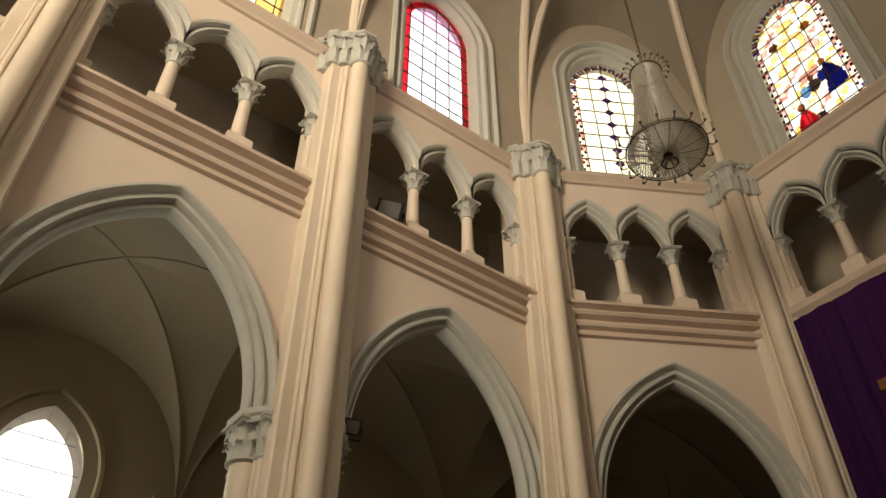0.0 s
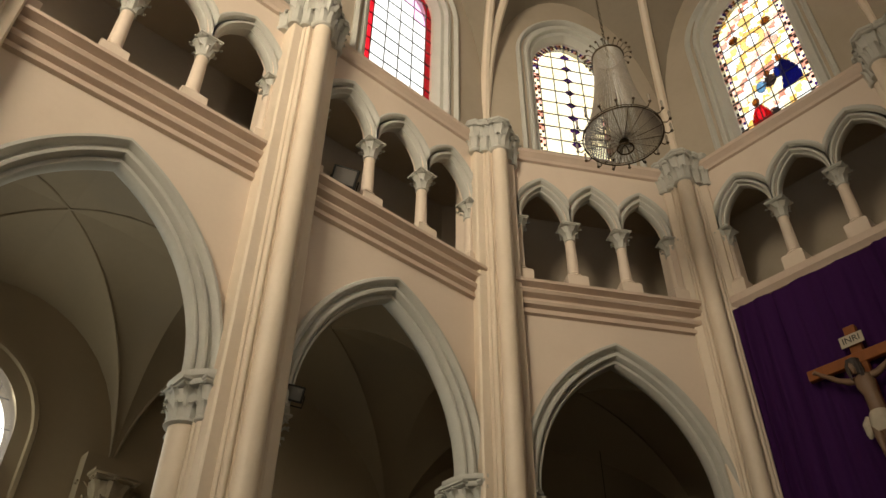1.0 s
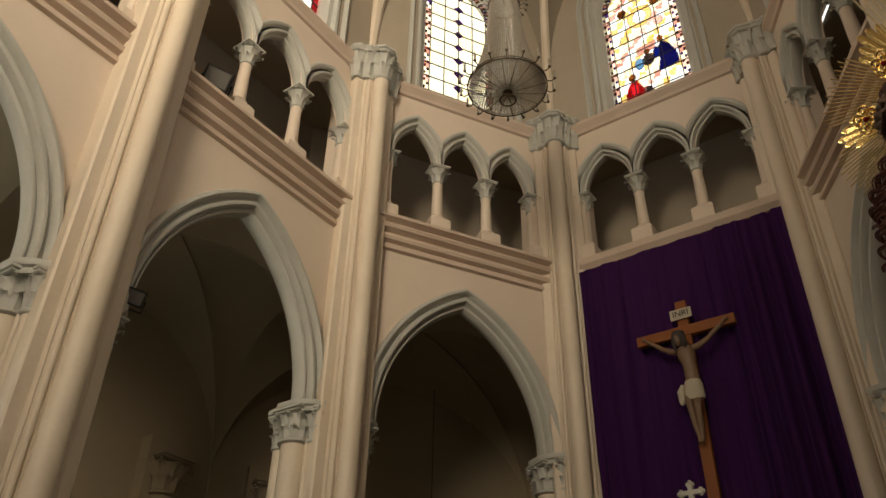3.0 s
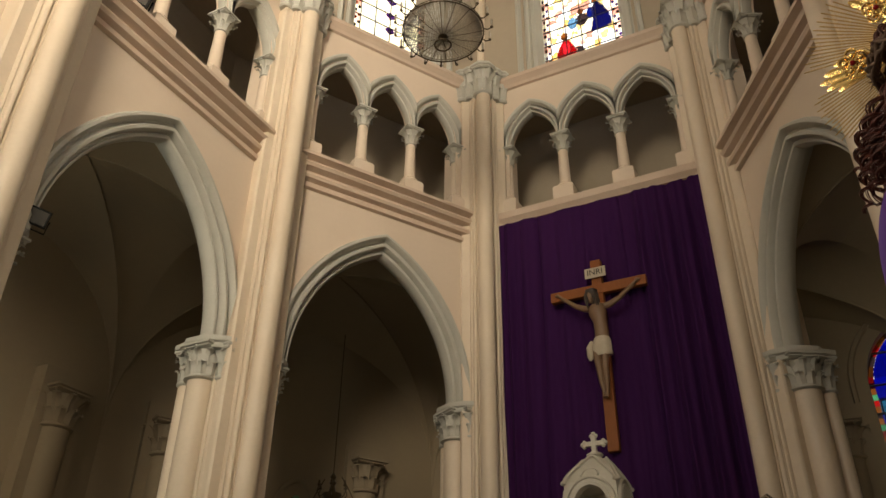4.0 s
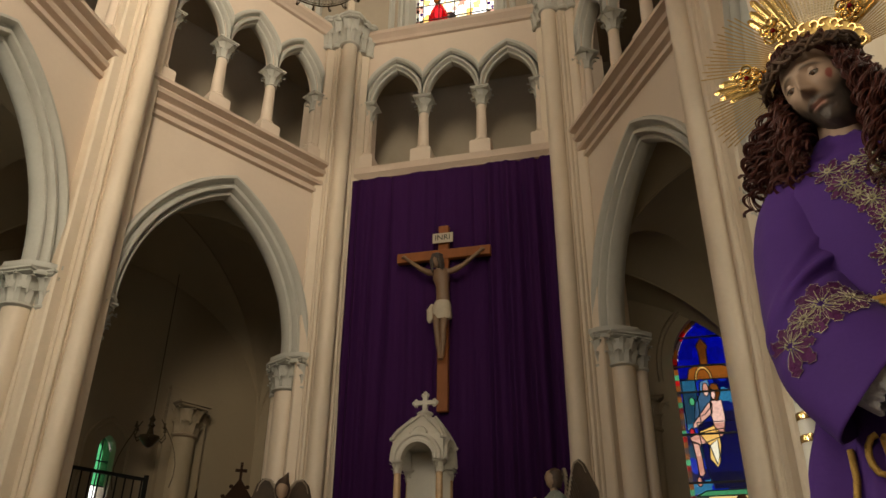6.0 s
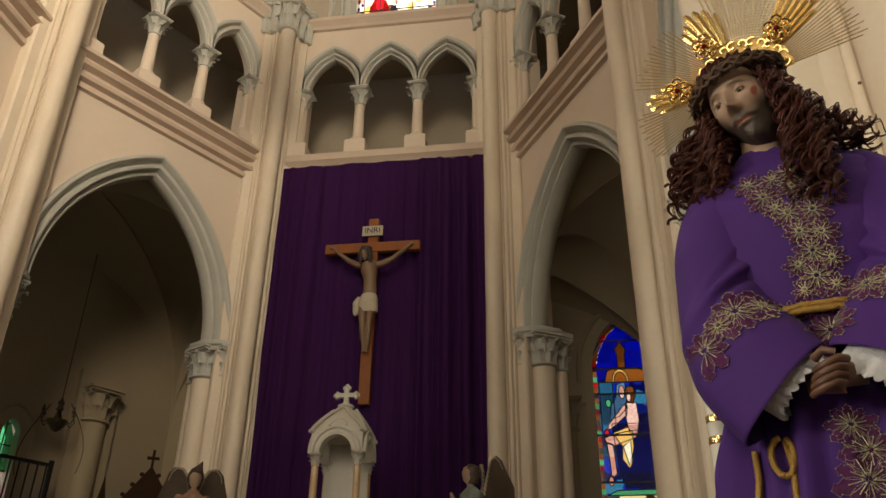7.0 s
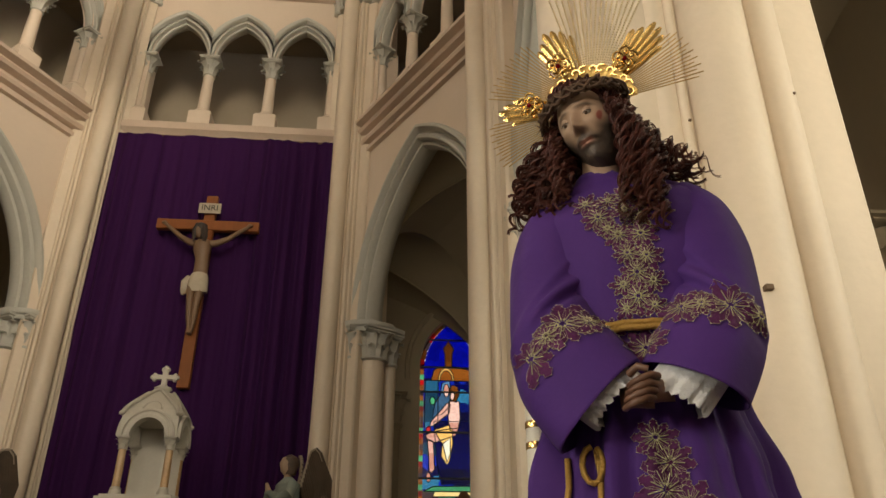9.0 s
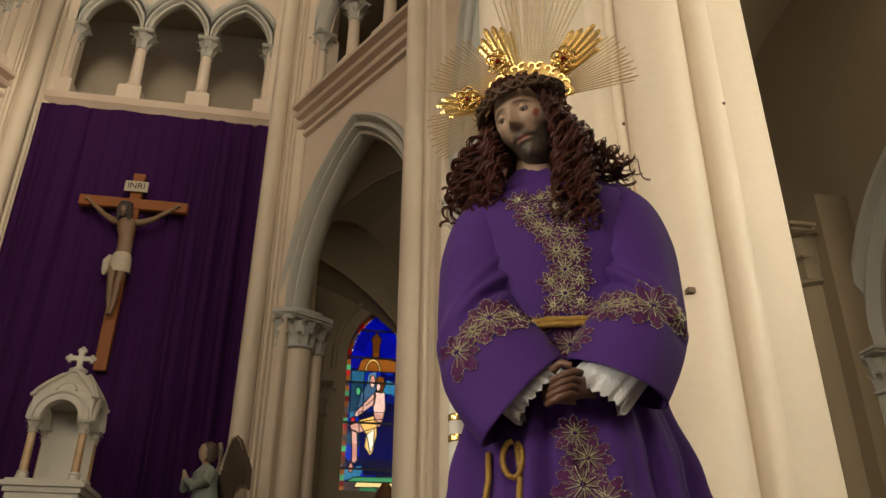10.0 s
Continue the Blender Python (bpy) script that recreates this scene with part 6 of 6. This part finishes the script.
    cm = bpy.data.meshes.new("candle")
    cd.to_mesh(cm)
    cd.free()
    cm.materials.append(CRYSTAL)
    for i in range(18):
        a = put("candle_arm", am, root, Matrix.Rotation(6.283 * i / 18, 4, "Z"))
        put("candle", cm, a)
    bm = bmesh.new()
    zc = H
    top = 20.0 - z
    k = 0
    while zc < top:
        q = Matrix.Translation((0, 0, zc)) @ Matrix.Rotation((k % 2) * math.pi / 2, 4, "Z")
        tube(bm, [q @ Vector((0.02 * math.cos(6.283 * i / 8), 0, 0.05 * math.sin(6.283 * i / 8))) for i in range(9)], 0.008, 4)
        zc += 0.085
        k += 1
    part("chain", bm, IRON, root)


chandelier(-1.00, -3.90, 10.45, 0.60)


# ---- floodlights, hooks, candle ----------------------------------------
def floodlight(m, label):
    root = empty("floodlight", m)
    tagged(root, label, "floodlight", "floodlights")
    bm = bmesh.new()
    loft(bm, [[(x * k, y, z * k) for x, z in ((-0.17, -0.13), (0.17, -0.13), (0.17, 0.13), (-0.17, 0.13))] for y, k in ((-0.09, 1.0), (-0.06, 1.05), (0.0, 1.0), (0.09, 0.62))])
    part("housing", bm, BLACK, root)
    bm = bmesh.new()
    box(bm, -0.145, 0.145, -0.102, -0.094, -0.105, 0.105)
    part("lens", bm, LENS, root, "dark lamp glass")
    bm = bmesh.new()
    tube(bm, [(-0.19, 0, 0), (-0.19, 0.02, -0.20), (0.19, 0.02, -0.20), (0.19, 0, 0)], 0.014, 6)
    part("bracket", bm, BLACK, root)
    return root


m2, _ = bay_frame(2)
floodlight(m2 @ Matrix.Translation((-1.07, -0.03, 10.06)) @ Euler((radians(30), radians(12), radians(-31))).to_matrix().to_4x4() @ Matrix.Diagonal((1.15, 1.15, 1.15, 1)), "black floodlight that stands on the triforium ledge")
floodlight(m2 @ Matrix.Translation((-1.43, -0.04, 6.24)) @ Euler((radians(25), radians(10), radians(-31))).to_matrix().to_4x4() @ Matrix.Diagonal((0.72, 0.72, 0.72, 1)), "small black floodlight on an arch capital")

for x, y, z, s in ((4.418, -8.32, 3.118, 0.6), (4.266, -8.172, 4.125, 0.25), (4.267, -8.172, 3.925, 0.2), (4.852, -8.19, 4.325, 0.25)):
    bm = bmesh.new()
    box(bm, -0.030 * s, 0.030 * s, -0.05 * s, 0.03, -0.022 * s, 0.022 * s)
    bevel_all(bm, 0.004 * s)
    tagged(link("wall_hook", bm, mat("rusty_nail", (0.16, 0.10, 0.06), 0.7, var=0.3), m=Matrix.Translation((x, y, z))), "small worn peg fixed to the pale pier", "peg")

cn = empty("altar_candle", Matrix.Translation((3.195, -9.12, 1.40)))
tagged(cn, "thick white candle with gold bands beside the statue", "candle")
bm = bmesh.new()
turned(bm, [(0.030, 0.0), (0.030, 0.92), (0.024, 0.925)], n=18)
part("wax_body", bm, WAX, cn, smooth=True)
for z in (0.80, 0.86):
    bm = bmesh.new()
    turned(bm, [(0.0315, z), (0.0325, z + 0.004), (0.0325, z + 0.016), (0.0315, z + 0.02)], n=18)
    part("gold_band", bm, GOLD, cn, "gold band", smooth=True)


# ---- ambulatory: pilasters, lamp, furniture, rail ----------------------
def pilaster(x, y, rz, zt, h=0.62, r=0.24):
    root = empty("aisle_pilaster", Matrix.Translation((x, y, 0)) @ Matrix.Rotation(radians(rz), 4, "Z"))
    tagged(root, "dim plastered wall column with a leafy capital", "column", "aisle columns", "structure")
    bm = bmesh.new()
    turned(bm, [(r * 1.4, 0), (r * 1.4, 0.4), (r, 0.55), (r, zt - h)], n=18)
    part("shaft", bm, AISLE_SHADED, root, smooth=True)
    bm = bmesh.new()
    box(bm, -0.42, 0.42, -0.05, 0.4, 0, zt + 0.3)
    part("backing", bm, AISLE_SHADED, root)
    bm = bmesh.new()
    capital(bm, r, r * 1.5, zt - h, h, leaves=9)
    part("leaf_capital", bm, AISLE_SHADED, root, smooth=True)
    return root


for x, y, rz, zt in ((-5.66, 1.88, 62, 6.12), (-7.45, -1.62, 62, 6.12), (-7.85, -3.55, 90, 6.1), (-7.85, -7.70, 90, 6.1), (7.75, -4.75, -90, 5.55), (7.85, -7.7, -90, 6.1), (5.8, 1.62, -62, 6.1), (2.9, 3.25, 0, 6.1)):
    pilaster(x, y, rz, zt)

# chapel arch further along the aisle
bm = bmesh.new()
arch_sweep(bm, 1.1, 4.15, 1.6, [(0.30, 0.0), (0.30, -0.14), (0.22, -0.16), (0.18, -0.08), (0.10, -0.12), (0.0, -0.04), (0.0, 0.1)], n=12)
ch = tagged(link("chapel_arch_trim", bm, GREY, m=Matrix.Translation((8.06, -6.35, 0)) @ Matrix.Rotation(radians(-90), 4, "Z"), smooth=True), "grey moulded arch on the aisle wall", "arch", kind="structure")
for s in (-1, 1):
    bm = bmesh.new()
    capital(bm, 0.16, 0.25, 3.75, 0.4, s * 1.22, -0.05, 8)
    turned(bm, [(0.16, 0), (0.16, 3.8)], s * 1.22, -0.05, 14)
    part("respond", bm, GREY, ch, smooth=True)

# hanging lamp with curled arms
lp = empty("hanging_lamp", Matrix.Translation((-5.6, 0.75, 5.35)) @ Matrix.Diagonal((0.75, 0.75, 0.9, 1)))
tagged(lp, "dark bronze hanging lamp with curled arms", "lamp")
bm = bmesh.new()
turned(bm, [(0.02, -0.34), (0.10, -0.30), (0.22, -0.18), (0.24, -0.12), (0.10, -0.10), (0.05, 0.05), (0.09, 0.10), (0.04, 0.16), (0.08, 0.22), (0.02, 0.30)], n=14)
part("body", bm, IRON, lp, smooth=True)
for k in range(6):
    bm = bmesh.new()
    tube(bm, [(0.2, 0, -0.14), (0.32, 0, -0.20), (0.40, 0, -0.10), (0.36, 0, 0.0)], 0.014, 5)
    turned(bm, [(0.02, 0.0), (0.05, 0.02), (0.03, 0.05), (0.02, 0.12)], 0.36, 0, 8)
    part("arm", bm, IRON, lp, m=Matrix.Rotation(k * math.pi / 3, 4, "Z"))
bm = bmesh.new()
tube(bm, [(0, 0, 0.28), (0, 0, 3.4)], 0.012, 5)
part("chain", bm, IRON, lp)
for s in (-1, 1):
    bm = bmesh.new()
    tube(bm, [(s * (0.25 + 0.55 * math.sin(0.35 * i)), 0, 0.2 - 0.22 * i) for i in range(7)], 0.012, 5)
    part("scroll_arm", bm, IRON, lp)

# dark gothic case with a cross on its gable
DARKWOOD = mat("blackened_carved_wood", (0.030, 0.015, 0.008), 0.85, spec=0.1, var=0.3, scale=5, fine=50, bump=0.3)
gc = empty("wooden_gothic_case", Matrix.Translation((-3.33, -0.02, 0)) @ Matrix.Rotation(radians(28), 4, "Z") @ Matrix.Diagonal((1, 1, 1.02, 1)))
tagged(gc, "dark carved wooden case with a steep gable and cross", "wooden case")
bm = bmesh.new()
box(bm, -0.55, 0.55, 0, 0.6, 0, 3.35)
part("body", bm, DARKWOOD, gc)
bm = bmesh.new()
loft(bm, [[(-0.60, y, 3.35), (0.60, y, 3.35), (0.16, y, 3.95), (0.0, y, 4.18), (-0.16, y, 3.95)] for y in (-0.04, 0.64)])
for i in range(5):
    for s in (-1, 1):
        ball(bm, (s * (0.56 - 0.11 * i), -0.02, 3.45 + 0.15 * i), 0.035, 6, 4)
gb = part("gable", bm, DARKWOOD, gc)
bm = bmesh.new()
box(bm, -0.02, 0.02, 0.0, 0.04, 4.15, 4.42)
box(bm, -0.09, 0.09, 0.0, 0.04, 4.28, 4.32)
part("cross", bm, DARKWOOD, gb)
for x in (-0.62, 0.62):
    bm = bmesh.new()
    turned(bm, [(0.07, 0), (0.07, 3.5), (0.09, 3.55), (0.05, 3.6), (0.06, 3.65), (0.0, 4.0)], x, 0.0, 8)
    part("pinnacle", bm, DARKWOOD, gc)

# dark statue group silhouette below the blue window
bm = bmesh.new()
limb(bm, [(0, 0, 0), (0, 0, 1.2), (0.02, 0, 2.2), (0.05, 0, 2.75), (0.04, 0, 3.2), (0.02, 0, 3.35)], [0.4, 0.36, 0.34, 0.30, 0.18, 0.05], 0, 14)
tagged(link("dark_statue", bm, WOOD, m=Matrix.Translation((4.15, 1.9, 0)) @ Matrix.Diagonal((1, 1, 1.22, 1)), smooth=True), "dark wooden statue that stands before the blue window", "statue")

# iron rail of a side gallery
rl = empty("iron_rail", Matrix.Translation((-5.9, -0.1, 3.5)) @ Matrix.Rotation(radians(62), 4, "Z"))
tagged(rl, "black iron gallery railing", "railing")
for z in (0.0, 0.95):
    bm = bmesh.new()
    box(bm, -1.3, 0.9, -0.03, 0.03, z, z + 0.05)
    part("rail", bm, BLACK, rl)
for i in range(15):
    bm = bmesh.new()
    box(bm, -1.28 + 0.15 * i, -1.26 + 0.15 * i, -0.01, 0.01, 0.05, 0.95)
    part("baluster", bm, BLACK, rl)
for x in (-1.3, 0.9):
    bm = bmesh.new()
    box(bm, x - 0.03, x + 0.03, -0.03, 0.03, -3.5, 1.05)
    part("post", bm, BLACK, rl)
